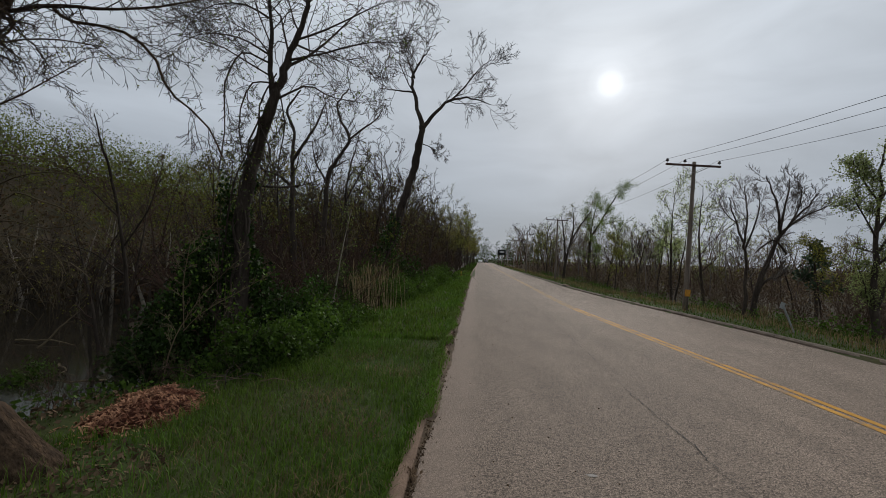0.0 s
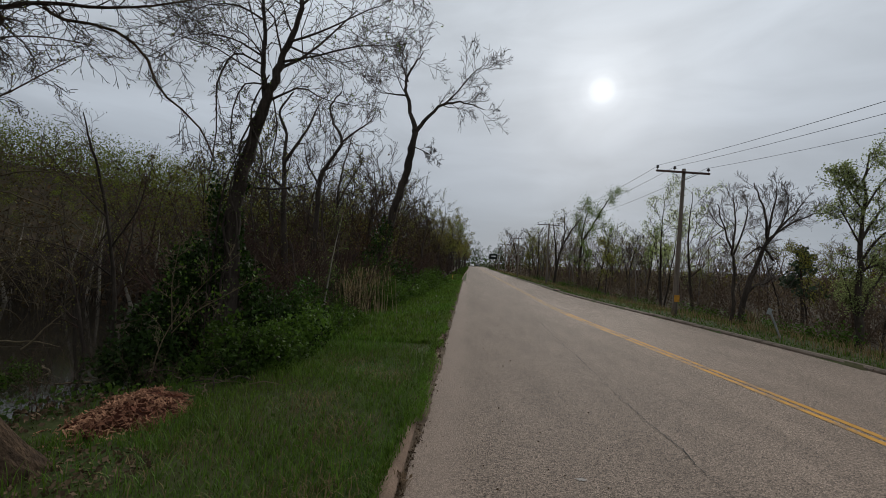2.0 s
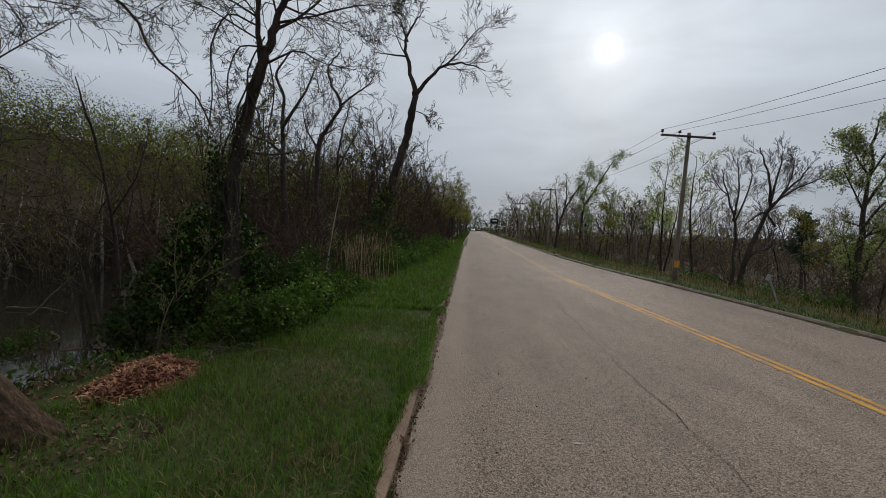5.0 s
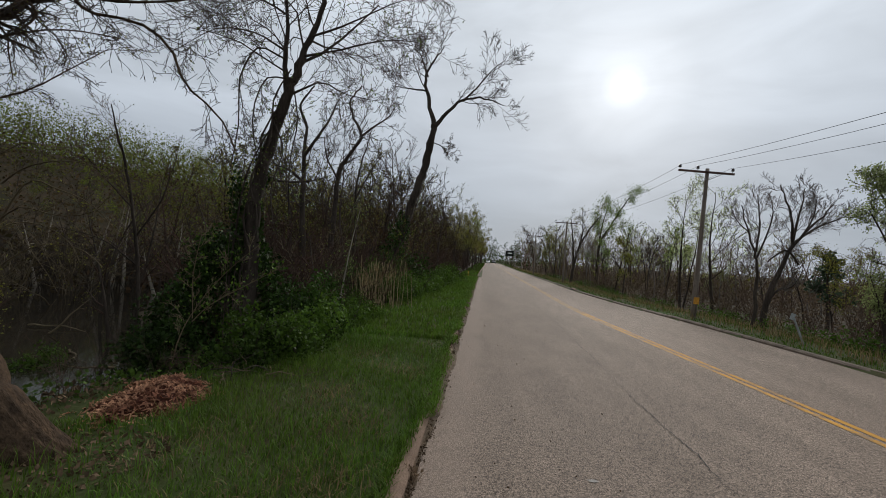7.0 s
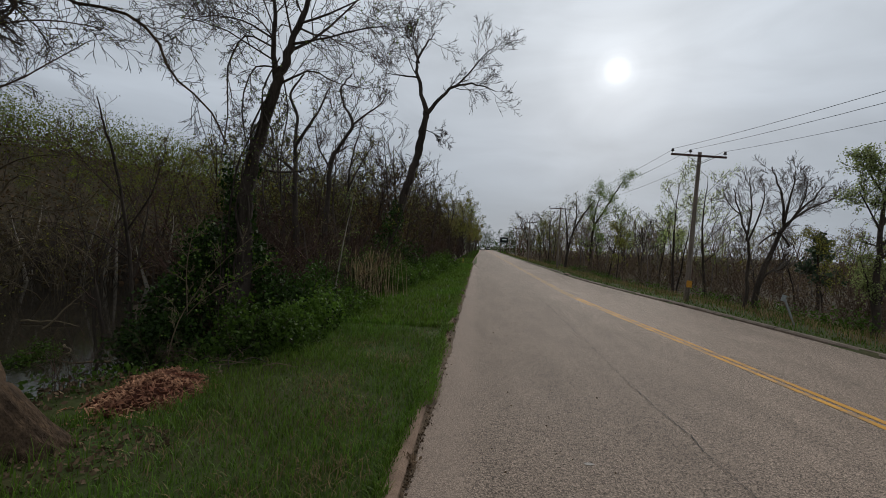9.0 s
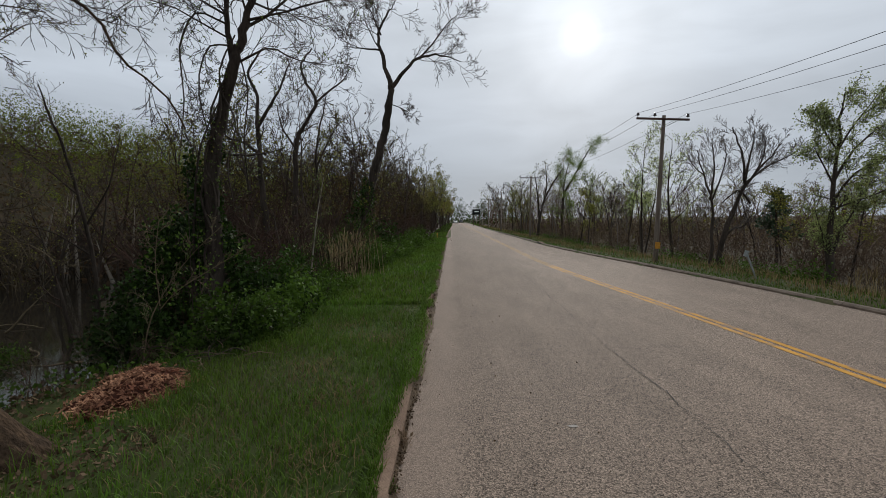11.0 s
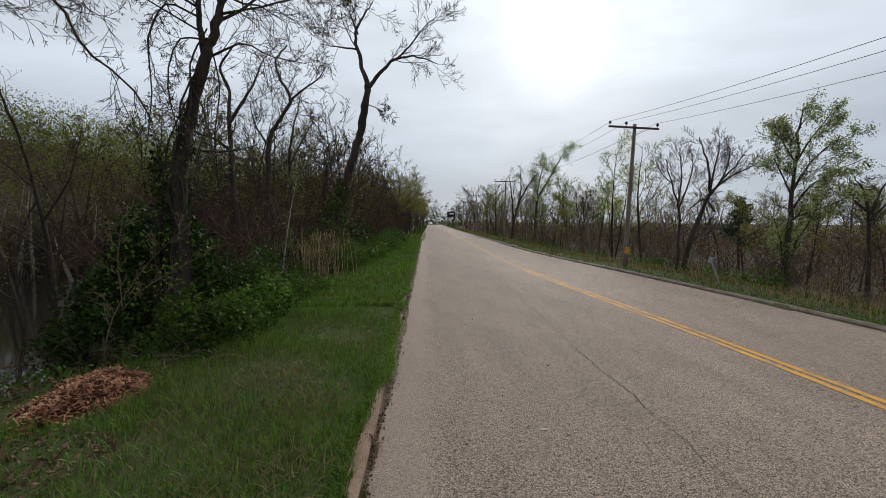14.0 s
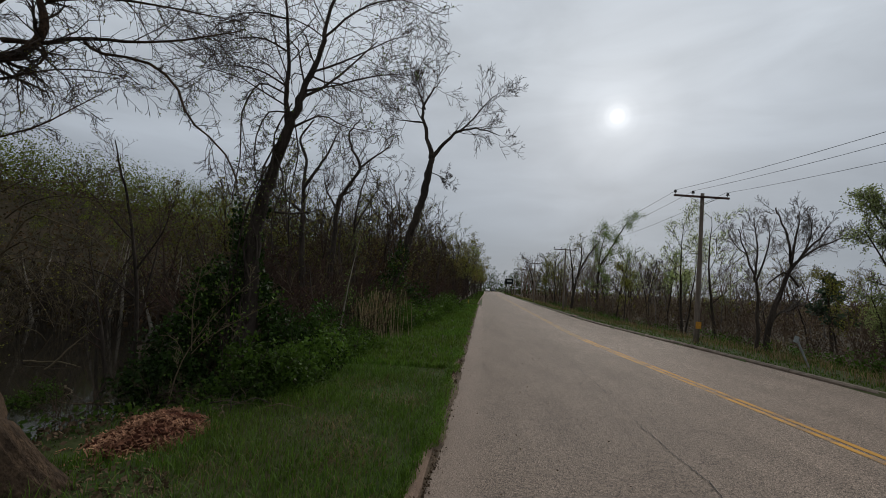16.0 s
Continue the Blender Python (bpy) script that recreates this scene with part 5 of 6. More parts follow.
# unseen trees and scrub beside and behind the way, added to shade the bank
def beside():
    a, d = rng.uniform(-2.7, -1.05), rng.uniform(8, 34)
    return math.sin(a) * d, math.cos(a) * d


scatter_pair(wood_places(74, beside, 0.8, 1.3), light_forest, light_tops, "unseen bare stems added to shade the bank", "unseen olive tops added to shade the bank", M["twig"], M["leaf_olive"])
spray("scrub", "unseen brown scrub added to shade the bank", 6000, ring(-2.7, -1.3, 11, 50), 0.0, 5.0, 0.4, M["scrub"])


# ---- trees of the right side ----
BARE = Style((9, 6, 4), 40, 0.52, 0.15, 0.08, 0.52, 0.25, 0.006, 1)
VASE = Style((12, 8, 5), 40, 0.5, 0.13, 0.07, 0.42, 0.2, 0.0038, 1)
hero_tree("bare_tree", "pale bare twin-stemmed tree behind the verge", [
    (((9.23, 16.3, -0.6), (9.25, 16.3, 0.89), (9.26, 16.3, 2.05), (9.17, 16.3, 2.73), (8.86, 16.3, 3.51), (8.66, 16.3, 4.2)), 0.075, 0.014, 1.5, True),
    (((9.21, 16.3, 2.64), (9.27, 16.3, 3.42), (9.22, 16.3, 4.1), (9.17, 16.3, 4.6)), 0.04, 0.012, 1.5, True),
    (((9.24, 16.3, 2.44), (9.52, 16.3, 3.23), (9.69, 16.3, 3.9), (9.64, 16.3, 4.35)), 0.035, 0.011, 1.4, True),
    (((8.95, 16.3, 3.3), (8.6, 16.3, 3.6), (8.35, 16.3, 4.0)), 0.025, 0.009, 1.2, True),
], VASE, 51, M["bark"], M["twig_grey"])
hero_tree("bare_tree", "bare spreading tree with a low broken limb", [
    (((9.34, 16.2, -0.6), (9.68, 16.2, 1.3), (10.08, 16.2, 2.37), (10.29, 16.2, 3.05), (10.2, 16.2, 3.82), (9.93, 16.2, 4.5), (9.81, 16.2, 4.95)), 0.105, 0.013, 1.7, True),
    (((10.29, 16.2, 3.05), (10.42, 16.2, 3.83), (10.54, 16.2, 4.4), (10.59, 16.2, 4.85)), 0.05, 0.012, 1.6, True),
    (((10.15, 16.2, 2.66), (10.65, 16.2, 3.35), (11.19, 16.2, 3.95), (11.54, 16.2, 4.4)), 0.06, 0.012, 1.7, True),
    (((10.38, 16.2, 3.05), (11.01, 16.2, 3.55), (11.64, 16.2, 3.86), (12.09, 16.2, 4.1)), 0.045, 0.012, 1.5, True),
    (((10.62, 16.2, 3.3), (10.9, 16.2, 3.9), (11.0, 16.2, 4.6)), 0.035, 0.011, 1.4, True),
    (((10.52, 16.2, 2.29), (10.15, 16.2, 2.76), (9.75, 16.2, 2.55), (9.53, 16.2, 2.31)), 0.04, 0.022, 0.5, False),
    (((9.6, 16.2, 1.0), (9.9, 16.2, 1.4), (10.3, 16.2, 1.5), (10.6, 16.2, 1.9)), 0.05, 0.02, 0.8, True),
], VASE, 52, M["bark"], M["twig_grey"])
hero_tree("leafing_tree", "tall slender tree in fresh light green leaf", [
    (((10.29, 12.5, -0.8), (10.3, 12.5, 0.7), (10.28, 12.5, 2.01), (10.35, 12.5, 2.96), (10.39, 12.5, 3.97), (10.44, 12.5, 4.66), (10.53, 12.5, 5.14)), 0.1, 0.013, 1.5, True),
    (((10.3, 12.5, 2.17), (10.7, 12.4, 2.88), (11.43, 12.4, 3.34), (12.25, 12.4, 3.72)), 0.04, 0.009, 1.3, True),
    (((10.33, 12.5, 2.8), (10.81, 12.6, 3.5), (11.52, 12.7, 4.12), (12.2, 12.7, 4.5)), 0.04, 0.009, 1.3, True),
    (((10.38, 12.5, 3.58), (10.74, 12.5, 4.2), (11.11, 12.5, 4.7), (11.32, 12.5, 5.0)), 0.032, 0.009, 1.2, True),
    (((10.33, 12.5, 2.64), (9.89, 12.4, 3.28), (9.65, 12.4, 3.7)), 0.03, 0.008, 1.2, True),
    (((10.38, 12.5, 3.58), (10.05, 12.6, 4.2), (9.95, 12.6, 4.65)), 0.028, 0.008, 1.1, True),
    (((10.3, 12.5, 2.01), (11.02, 12.6, 2.23), (11.86, 12.6, 2.54), (12.4, 12.6, 2.85)), 0.03, 0.007, 1.0, True),
    (((10.3, 12.5, 0.4), (10.6, 12.6, 1.2), (11.0, 12.6, 2.0), (11.5, 12.6, 2.9)), 0.05, 0.01, 1.0, True),
    (((10.28, 12.5, 0.3), (10.1, 12.5, 1.2), (9.85, 12.5, 2.0)), 0.035, 0.01, 0.8, True),
], Style((11, 7, 4), 46, 0.5, 0.17, 0.05, 0.5, 0.2, 0.0045, 1), 53, M["bark"], M["twig"], (17000, 0.05, M["leaf_pale"], 0.07))
hero_tree("bare_tree", "bare round-crowned tree with crooked limbs across the rough ground", [
    (((14.28, 14, -0.6), (14.2, 14, 1.42), (14.11, 14, 2.34), (13.93, 14, 3.0), (13.6, 14, 3.35)), 0.085, 0.014, 1.4, True),
    (((14.14, 14, 2.16), (14.44, 14, 2.87), (14.77, 14, 3.3), (15.2, 14, 3.5)), 0.05, 0.012, 1.3, True),
    (((14.16, 14, 1.97), (14.86, 14, 2.69), (15.51, 14, 3.04)), 0.045, 0.012, 1.3, True),
    (((14.1, 14, 2.3), (13.5, 14, 2.7), (12.9, 14, 2.9)), 0.04, 0.012, 1.2, True),
], CROOKED, 56, M["bark"], M["twig"])
hero_tree("leafing_tree", "green-leaved curving tree beside the road", [
    (((12.2, 50, -0.8), (12.3, 50, 4.0), (13.3, 50, 6.2), (14.6, 50, 8.5), (15.3, 50, 9.6)), 0.16, 0.03, 4.2, True),
    (((12.3, 50, 3.6), (12.4, 50, 6.0), (13.0, 50, 8.5)), 0.09, 0.03, 4.0, True),
], BARE, 54, M["bark"], M["twig"], (9000, 0.085, M["leaf"], 0.22))
hero_tree("bare_tree", "dark arching bare tree by the second pole", [
    (((8.9, 47, -0.8), (9.1, 47, 2.0), (9.8, 47, 4.3), (10.8, 47, 6.0), (11.6, 47, 7.0)), 0.17, 0.03, 4.0, True),
    (((9.1, 47, 1.6), (8.9, 47, 4.0), (8.6, 47, 6.4)), 0.13, 0.03, 2.8, True),
    (((9.3, 47, 2.8), (9.8, 47, 5.0), (9.7, 47, 7.2)), 0.1, 0.03, 2.8, True),
], BARE, 55, M["bark"], M["twig"], (900, 0.1, M["leaf_olive"], 0.12))
for k, (x, y, h, kind) in enumerate(((10.0, 24, 5.9, "leaf_pale"), (11.65, 24, 6.6, "leaf_pale"), (11.0, 26, 5.0, "leaf_pale"), (11.5, 33, 4.8, ""), (12.5, 21, 3.6, ""), (13.8, 19, 3.6, "leaf_olive"), (14.0, 36, 5.4, "leaf"),
                                   (12.8, 42, 6.0, "leaf"), (16.5, 16.5, 3.6, ""), (17.5, 16.5, 3.6, "leaf_olive"), (14.5, 9.5, 3.6, "leaf_pink"), (13.2, 10.5, 3.4, ""), (18.0, 14.5, 3.8, "leaf_pink"), (12.0, 13.8, 3.6, "leaf_olive"),
                                   (16.0, 24.0, 4.2, ""), (9.6, 34, 4.2, ""), (10.5, 40.0, 5.0, "leaf"), (9.0, 30.0, 3.6, "leaf_olive"), (19.5, 20.0, 3.9, ""), (8.6, 56, 6.0, ""), (9.4, 62, 5.5, "leaf_olive"), (10.2, 75, 7.5, ""), (11, 100, 9.5, ""))):
    words = {"": "bare grey tree behind the verge", "leaf_pale": "slender tree with pale opening leaves", "leaf_olive": "small tree in olive bud", "leaf": "small tree in fresh green leaf", "leaf_pink": "small redbud in pink blossom"}
    s = wild_thing("roadside_tree", words[kind], 500 + k, h, 0.013 * h, Style((8, 5, 4 if h * 20 > y * 4 else 3), 40, 0.5, 0.16, 0.09, 0.5, 0.25, 0.0045 + 0.00022 * y), M["bark"], M["twig"], (2000, 0.034 + 0.0012 * y, M[kind], 0.05 + 0.003 * y) if kind else None, "tree", "trees behind the right verge", lean=0.07, fork=0.3)
    s.matrix_basis = spin(x, y, 1.0, 50 * k)


def pine(x, y, height, seed):
    r = np.random.default_rng(seed)
    owner = thing("pine_tree", "dark evergreen pine among the bare trees", "tree", (x, y, float(ground_z(x, y)) - 0.05))
    trunk = np.array([(0.03 * math.sin(k), 0.02 * k, height * k / 9) for k in range(10)])
    mesh_object("trunk", *tubes([(trunk, np.linspace(0.1, 0.015, 10), 7)]), M["bark"], owner, smooth=True)
    at = []
    for k in range(46):
        f = r.uniform(0.35, 1)
        a, l = r.uniform(0, 6.3), (1.08 - f) * height * 0.42
        for j in range(26):
            u = r.uniform(0.2, 1)
            at.append((math.cos(a) * l * u + r.normal() * 0.1, math.sin(a) * l * u + r.normal() * 0.1, f * height + 0.15 * l * u + r.normal() * 0.06))
    mesh_object("foliage", *leaf_quads(r, np.array(at), 0.2), M["needle"], owner)


pine(17.4, 24.5, 3.9, 71)


# ---- grass and litter ----
rng = np.random.default_rng(91)


def blades(places, height, width, bend, rng):
    """Grass blades as narrow bent tapering leaves."""
    n = len(places)
    a = rng.uniform(0, 2 * np.pi, n)
    d = np.stack((np.cos(a), np.sin(a), np.zeros(n)), -1)
    s = np.stack((-np.sin(a), np.cos(a), np.zeros(n)), -1) * (width * rng.uniform(0.6, 1.3, n))[:, None]
    h = (height * rng.uniform(0.45, 1.3, n))[:, None] * np.array((0, 0, 1.0))
    lean = d * (bend * height * rng.uniform(0.2, 1.2, n))[:, None]
    p = places
    v = np.stack((p - s, p + s, p + h * 0.6 + lean * 0.35 + s * 0.7, p + h * 0.6 + lean * 0.35 - s * 0.7, p + h + lean), 1).reshape(-1, 3)
    b = np.arange(n)[:, None] * 5
    quads = (b + np.array((0, 1, 2, 3))).tolist()
    tris = (b + np.array((3, 2, 4))).tolist()
    return v, quads + tris


def on_ground(x, y):
    return np.stack((x, y, ground_z(x, y) - 0.01), -1)


def lawn(n, y0, y1, power):
    y = y0 + (y1 - y0) * rng.uniform(size=n) ** power
    f = rng.uniform(size=n)
    x = (KERB_X(y) - 0.13) * (1 - f) + (WOOD_X(y) - 0.5) * f
    w = (y - 4.76) / 0.8
    u = (x + 3.5 + 0.1 * w) / 0.5
    keep = u * u + w * w > 0.95
    # weeds take over from grass behind the chip pile
    keep &= (x > -3.85 + 0.18 * np.sin(5 * y)) | (y > 7.5) | (rng.uniform(size=n) < 0.12)
    # bare litter round the foot of the leaning trunk
    keep &= (((x + 3.05) / 0.6) ** 2 + ((y - 3.3) / 0.55) ** 2 > 1) | (rng.uniform(size=n) < 0.2)
    return x[keep], y[keep]


x, y = lawn(42000, 0.8, 9.5, 1.25)
tuft = 0.7 + 0.6 * (np.sin(2.3 * x + 1.1 * y) * np.sin(1.9 * y - 0.7 * x) + 0.35)
v, f = blades(on_ground(x, y), 0.088 * np.clip(tuft, 0.45, 1.6) * (1 + 0.5 * smoothstep(-2.0, -3.6, x)), 0.0042, 0.75, rng)
tagged(mesh_object("grass", v, f, M["grass"]), "green uncut lawn grass beside the kerb", "grass", kind="stuff")
x, y = lawn(11000, 0.8, 9, 1.2)
v, f = blades(on_ground(x, y), 0.105 * np.clip(0.8 + 0.7 * np.sin(1.6 * x + 2) * np.sin(1.2 * y), 0.5, 1.5), 0.005, 0.9, rng)
tagged(mesh_object("grass", v, f, M["grass_light"]), "lighter longer blades among the lawn", "grass", kind="stuff")
for count, y0, y1, power, words in ((27000, 9.3, 60, 1.5, "green lawn grass further along the kerb"), (9000, 58, 170, 1.2, "strip of lawn far along the road")):
    x, y = lawn(count, y0, y1, power)
    v, f = blades(on_ground(x, y), 0.1 + 0.0012 * y, 0.009 + 0.0004 * y, 0.6, rng)
    tagged(mesh_object("grass", v, f, M["grass"]), words, "grass", kind="stuff")
x, y = lawn(3200, 0.8, 14, 1.2)
v, f = blades(on_ground(x, y), np.full(len(x), 0.1), 0.004, 1.2, rng)
tagged(mesh_object("dry_grass", v, f, M["grass_dry"]), "dry straw-coloured blades in the lawn", "grass", kind="stuff")
# thin worn patches of straw in the lawn
px_, py_ = [], []
for cx, cy, n, w in ((-1.25, 4.3, 420, 0.2), (-1.0, 3.3, 380, 0.2), (-1.7, 5.1, 300, 0.22), (-0.95, 6.4, 420, 0.25), (-1.5, 2.6, 350, 0.25), (-1.9, 7.6, 300, 0.3), (-2.4, 3.9, 220, 0.25)):
    px_.append(cx + rng.normal(size=n) * w)
    py_.append(cy + rng.normal(size=n) * w * 1.3)
x, y = np.concatenate(px_), np.concatenate(py_)
v, f = blades(on_ground(x, y) + np.array((0, 0, 0.02)), np.full(len(x), 0.055), 0.0042, 2.0, rng)
tagged(mesh_object("dry_grass", v, f, M["grass_dry"]), "flattened straw in worn patches of the lawn", "grass", kind="stuff")
# fringe leaning over the kerb
y = 0.8 + 39 * rng.uniform(size=9000) ** 1.6
x = KERB_X(y) - 0.135 + 0.02 * np.sin(3.1 * y) + rng.normal(size=len(y)) * 0.035
v, f = blades(on_ground(x, y) + np.array((0, 0, 0.02)), np.full(len(y), 0.085), 0.005, 1.1, rng)
tagged(mesh_object("grass", v, f, M["grass"]), "grass fringe leaning over the kerb", "grass", kind="stuff")
# turf grown over the kerb further along
y = 4.7 + 40 * rng.uniform(size=14000) ** 1.5
y = y[(np.sin(2.3 * y + 0.4) * np.sin(1.37 * y) > -0.35) & (rng.uniform(size=len(y)) < smoothstep(4.6, 5.6, y) + 0.1)]
x = KERB_X(y) - 0.075 + 0.05 * np.sin(2.1 * y) * np.sin(0.9 * y) + rng.normal(size=len(y)) * 0.05
v, f = blades(np.stack((x, y, np.full(len(y), 0.1)), -1), np.full(len(y), 0.07), 0.005, 1.2, rng)
tagged(mesh_object("grass", v, f, M["grass"]), "turf creeping over the kerb", "grass", kind="stuff")
# rough verge across the road
y = 1 + 185 * rng.uniform(size=34000) ** 2.3
x = RIGHT_X(y) + 0.2 + 3.4 * rng.uniform(size=len(y)) ** 1.2
v, f = blades(on_ground(x, y), 0.07 + 0.10 * smoothstep(0.8, 3.0, x - RIGHT_X(y)), 0.008 + 0.0003 * y, 0.6, rng)
tagged(mesh_object("grass", v, f, M["grass"]), "rough green verge grass across the road", "grass", kind="stuff")
y = 1 + 120 * rng.uniform(size=19000) ** 1.8
x = RIGHT_X(y) + 0.5 + 4.5 * rng.uniform(size=len(y))
v, f = blades(on_ground(x, y), 0.26 * np.ones(len(y)), 0.008, 0.5, rng)
tagged(mesh_object("dry_grass", v, f, M["grass_dry"]), "tall dry tan grass behind the verge", "grass", kind="stuff")


def reed_clump(x, y, n, height, seed, label, spread=0.4):
    r = np.random.default_rng(seed)
    owner = thing("reed_clump", label, "reeds", (x, y, float(ground_z(x, y)) - 0.05), "dry reeds")
    paths = []
    for k in range(n):
        foot = np.array((r.normal() * spread, r.normal() * spread, 0))
        h = height * r.uniform(0.6, 1.15)
        tip = foot + np.array((r.normal() * 0.12 * h, r.normal() * 0.12 * h, h))
        paths.append((smooth_path((foot, (foot + tip) / 2 + r.normal(size=3) * 0.03, tip), 6), np.linspace(0.009, 0.004, 6), 4))
        mesh_object("stalk", *tubes(paths[-1:]), M["reed"], owner)
    fv, ff = blades(np.array([p[0][4] for p in paths for j in range(4)]), np.full(4 * n, 0.3), 0.008, 1.2, r)
    mesh_object("foliage", fv, ff, M["grass_dry"], owner)


reed_clump(-3.35, 13.4, 34, 1.6, 1, "tall dry tan reeds at the wood's edge", 0.32)
reed_clump(-2.95, 14.6, 24, 1.45, 2, "dry reeds with bent tops beside the lawn", 0.3)
reed_clump(-4.1, 14.0, 10, 1.6, 3, "thin dry reeds behind the shrubs", 0.35)
for k, (x, y) in enumerate(((10.2, 9.6), (9.6, 10.6), (8.9, 14.6), (10.9, 7.8))):
    reed_clump(x, y, 16, 0.55, 10 + k, "short dry tan tussock on the verge", 0.16)

# wood-chip pile
heap = thing("wood_chip_pile", "low pile of fresh orange-brown wood chips at the lawn's edge", "wood chips", (-3.5, 4.76, 0))


def heap_edge(u, w):
    a = math.atan2(w, u)
    return math.sqrt(u * u + w * w) / (1 + 0.13 * math.sin(3 * a + 1) + 0.09 * math.sin(7 * a) + 0.05 * math.sin(13 * a + 2))


hv, hf, n = [], [], 22
for i in range(n + 1):
    for j in range(n + 1):
        u, w = 2 * i / n - 1, 2 * j / n - 1
        d = heap_edge(u, w)
        x, y = u * 0.5 + w * -0.1, w * 0.8
        z = float(ground_z(-3.5 + x, 4.76 + y)) + 0.17 * max(0.0, 1 - d) ** 0.7 * (1 + 0.25 * math.sin(5 * u + 2) * math.sin(4 * w)) - 0.03 - 0.06 * max(0.0, d - 1)
        hv.append((x, y, z))
        if i < n and j < n:
            hf.append((i * (n + 1) + j, (i + 1) * (n + 1) + j, (i + 1) * (n + 1) + j + 1, i * (n + 1) + j + 1))
mesh_object("mound", hv, hf, M["chip_dark"], heap, "dark red heap under the chips", smooth=True)
at = []
while len(at) < 1300:
    u, w = rng.uniform(-1.25, 1.25, 2)
    d = heap_edge(u, w)
    if d < 1.0 or (d < 1.25 and rng.uniform() < 0.3):
        x, y = u * 0.5 - w * 0.1, w * 0.8
        at.append((x, y, float(ground_z(-3.5 + x, 4.76 + y)) + 0.17 * max(0.0, 1 - d) ** 0.7 - 0.015))
cvs, cfs = [], []
for k, p in enumerate(at):
    l, b, t = rng.uniform(0.02, 0.1), rng.uniform(0.006, 0.024), 0.004
    m = Euler((rng.normal() * 0.5, rng.normal() * 0.5, rng.uniform(0, 6.3))).to_matrix()
    for cx, cy, cz in ((-1, -1, 0), (1, -1, 0), (1, 1, 0), (-1, 1, 0), (-1, -1, 1), (1, -1, 1), (1, 1, 1), (-1, 1, 1)):
        q = m @ Vector((cx * l / 2, cy * b / 2, cz * t))
        cvs.append((p[0] + q.x, p[1] + q.y, p[2] + q.z + 0.012))
    o = 8 * k
    cfs += [(o + 4, o + 5, o + 6, o + 7), (o, o + 1, o + 5, o + 4), (o + 1, o + 2, o + 6, o + 5), (o + 2, o + 3, o + 7, o + 6), (o + 3, o, o + 4, o + 7)]
tagged(mesh_object("chip_layer", cvs, cfs, M["chip"], heap), "splintered orange-brown chips", kind="stuff")

# cut branches heaped beside the chips
for k in range(20):
    r, wood, twigs = wild_tree(700 + k, rng.uniform(0.35, 0.8), 0.009, Style((3, 2), 50, 0.45, 0.25, 0.0, 0.6), lean=0.3, wander=0.2)
    s = thing("cut_branch", "grey cut branch lying by the chips", "branch", (-3.3 + rng.normal() * 0.4, 6.0 + rng.normal() * 0.22, 0.07), group="cut branches")
    s.rotation_euler = (radians(rng.uniform(65, 88)), 0, radians(rng.uniform(0, 360)))
    mesh_object("limb", *tubes(wood + twigs), M["twig_tan"] if k % 3 else M["bark"], s)

# dead leaves and bits of bark round the leaning trunk
a, d = rng.uniform(0, 2 * np.pi, 700), np.sqrt(rng.uniform(size=700))
v, f = leaf_quads(rng, on_ground(-3.05 + 0.62 * d * np.cos(a), 3.3 + 0.58 * d * np.sin(a)) + np.array((0, 0, 0.02)), 0.05, 0.0)
tagged(mesh_object("leaf_litter", v, f, M["litter"]), "brown leaf litter round the leaning trunk", "litter", kind="stuff")

# soil and dead leaves gathered in the gutter
gy_ = np.arange(0.6, 60, 0.12)
wide = 0.02 + 0.035 * np.clip(np.sin(1.3 * gy_) * np.sin(0.41 * gy_ + 1) + 0.45, 0.05, 1.2) + 0.006 * rng.normal(size=len(gy_))
over = smoothstep(4.2, 5.6, gy_) * np.clip(0.72 + 0.75 * np.sin(2.3 * gy_ + 0.4) * np.sin(1.37 * gy_) + 0.1 * rng.normal(size=len(gy_)), 0.1, 1.0)
dv, df = [], []
for q, w, o in zip(gy_, np.clip(wide, 0.008, 0.09), over):
    kx, q = float(KERB_X(q)), float(q)
    dv += [(kx - 0.02 - 0.17 * o, q, 0.02 + 0.115 * o), (kx - 0.01 - 0.04 * o, q, 0.018 + 0.105 * o + 0.008 * rng.normal() * o), (kx + 0.005 + 0.02 * o, q, 0.012 + 0.05 * o), (kx + w + 0.04 * o + 0.02 * abs(rng.normal()), q, 0.003)]
for k in range(len(gy_) - 1):
    df += [(4 * k + c, 4 * k + c + 1, 4 * k + c + 5, 4 * k + c + 4) for c in range(3)]
tagged(mesh_object("gutter_dirt", dv, df, M["dirt"]), "brown soil gathered in the gutter", "dirt", kind="stuff")
y = 0.9 + 30 * rng.uniform(size=3000) ** 1.4
x = KERB_X(y) + 0.012 + np.abs(rng.normal(size=len(y))) * 0.03 * (0.5 + np.abs(np.sin(1.7 * y) * np.sin(0.6 * y + 1)) * 1.6)
grown = smoothstep(4.5, 5.1, y)
x = x - 0.1 * grown * rng.uniform(size=len(y))
z = 0.01 + 0.012 * rng.uniform(size=len(y)) + grown * np.clip(0.07 - (x - KERB_X(y)) * 1.3, 0, 0.13)
v, f = leaf_quads(rng, np.stack((x, y, z), -1), 0.026, 0.0)
tagged(mesh_object("leaf_litter", v, f, M["litter"]), "brown leaf litter swept against the kerb", "litter", kind="stuff")
x, y = rng.uniform(-0.3, 1.6, 120), rng.uniform(1.5, 16, 120)
v, f = leaf_quads(rng, np.stack((x, y, np.full(120, 0.008)), -1), 0.022, 0.0)
tagged(mesh_object("leaf_litter", v, f, M["litter"]), "a few dark crumbs and leaves on the asphalt", "litter", kind="stuff")
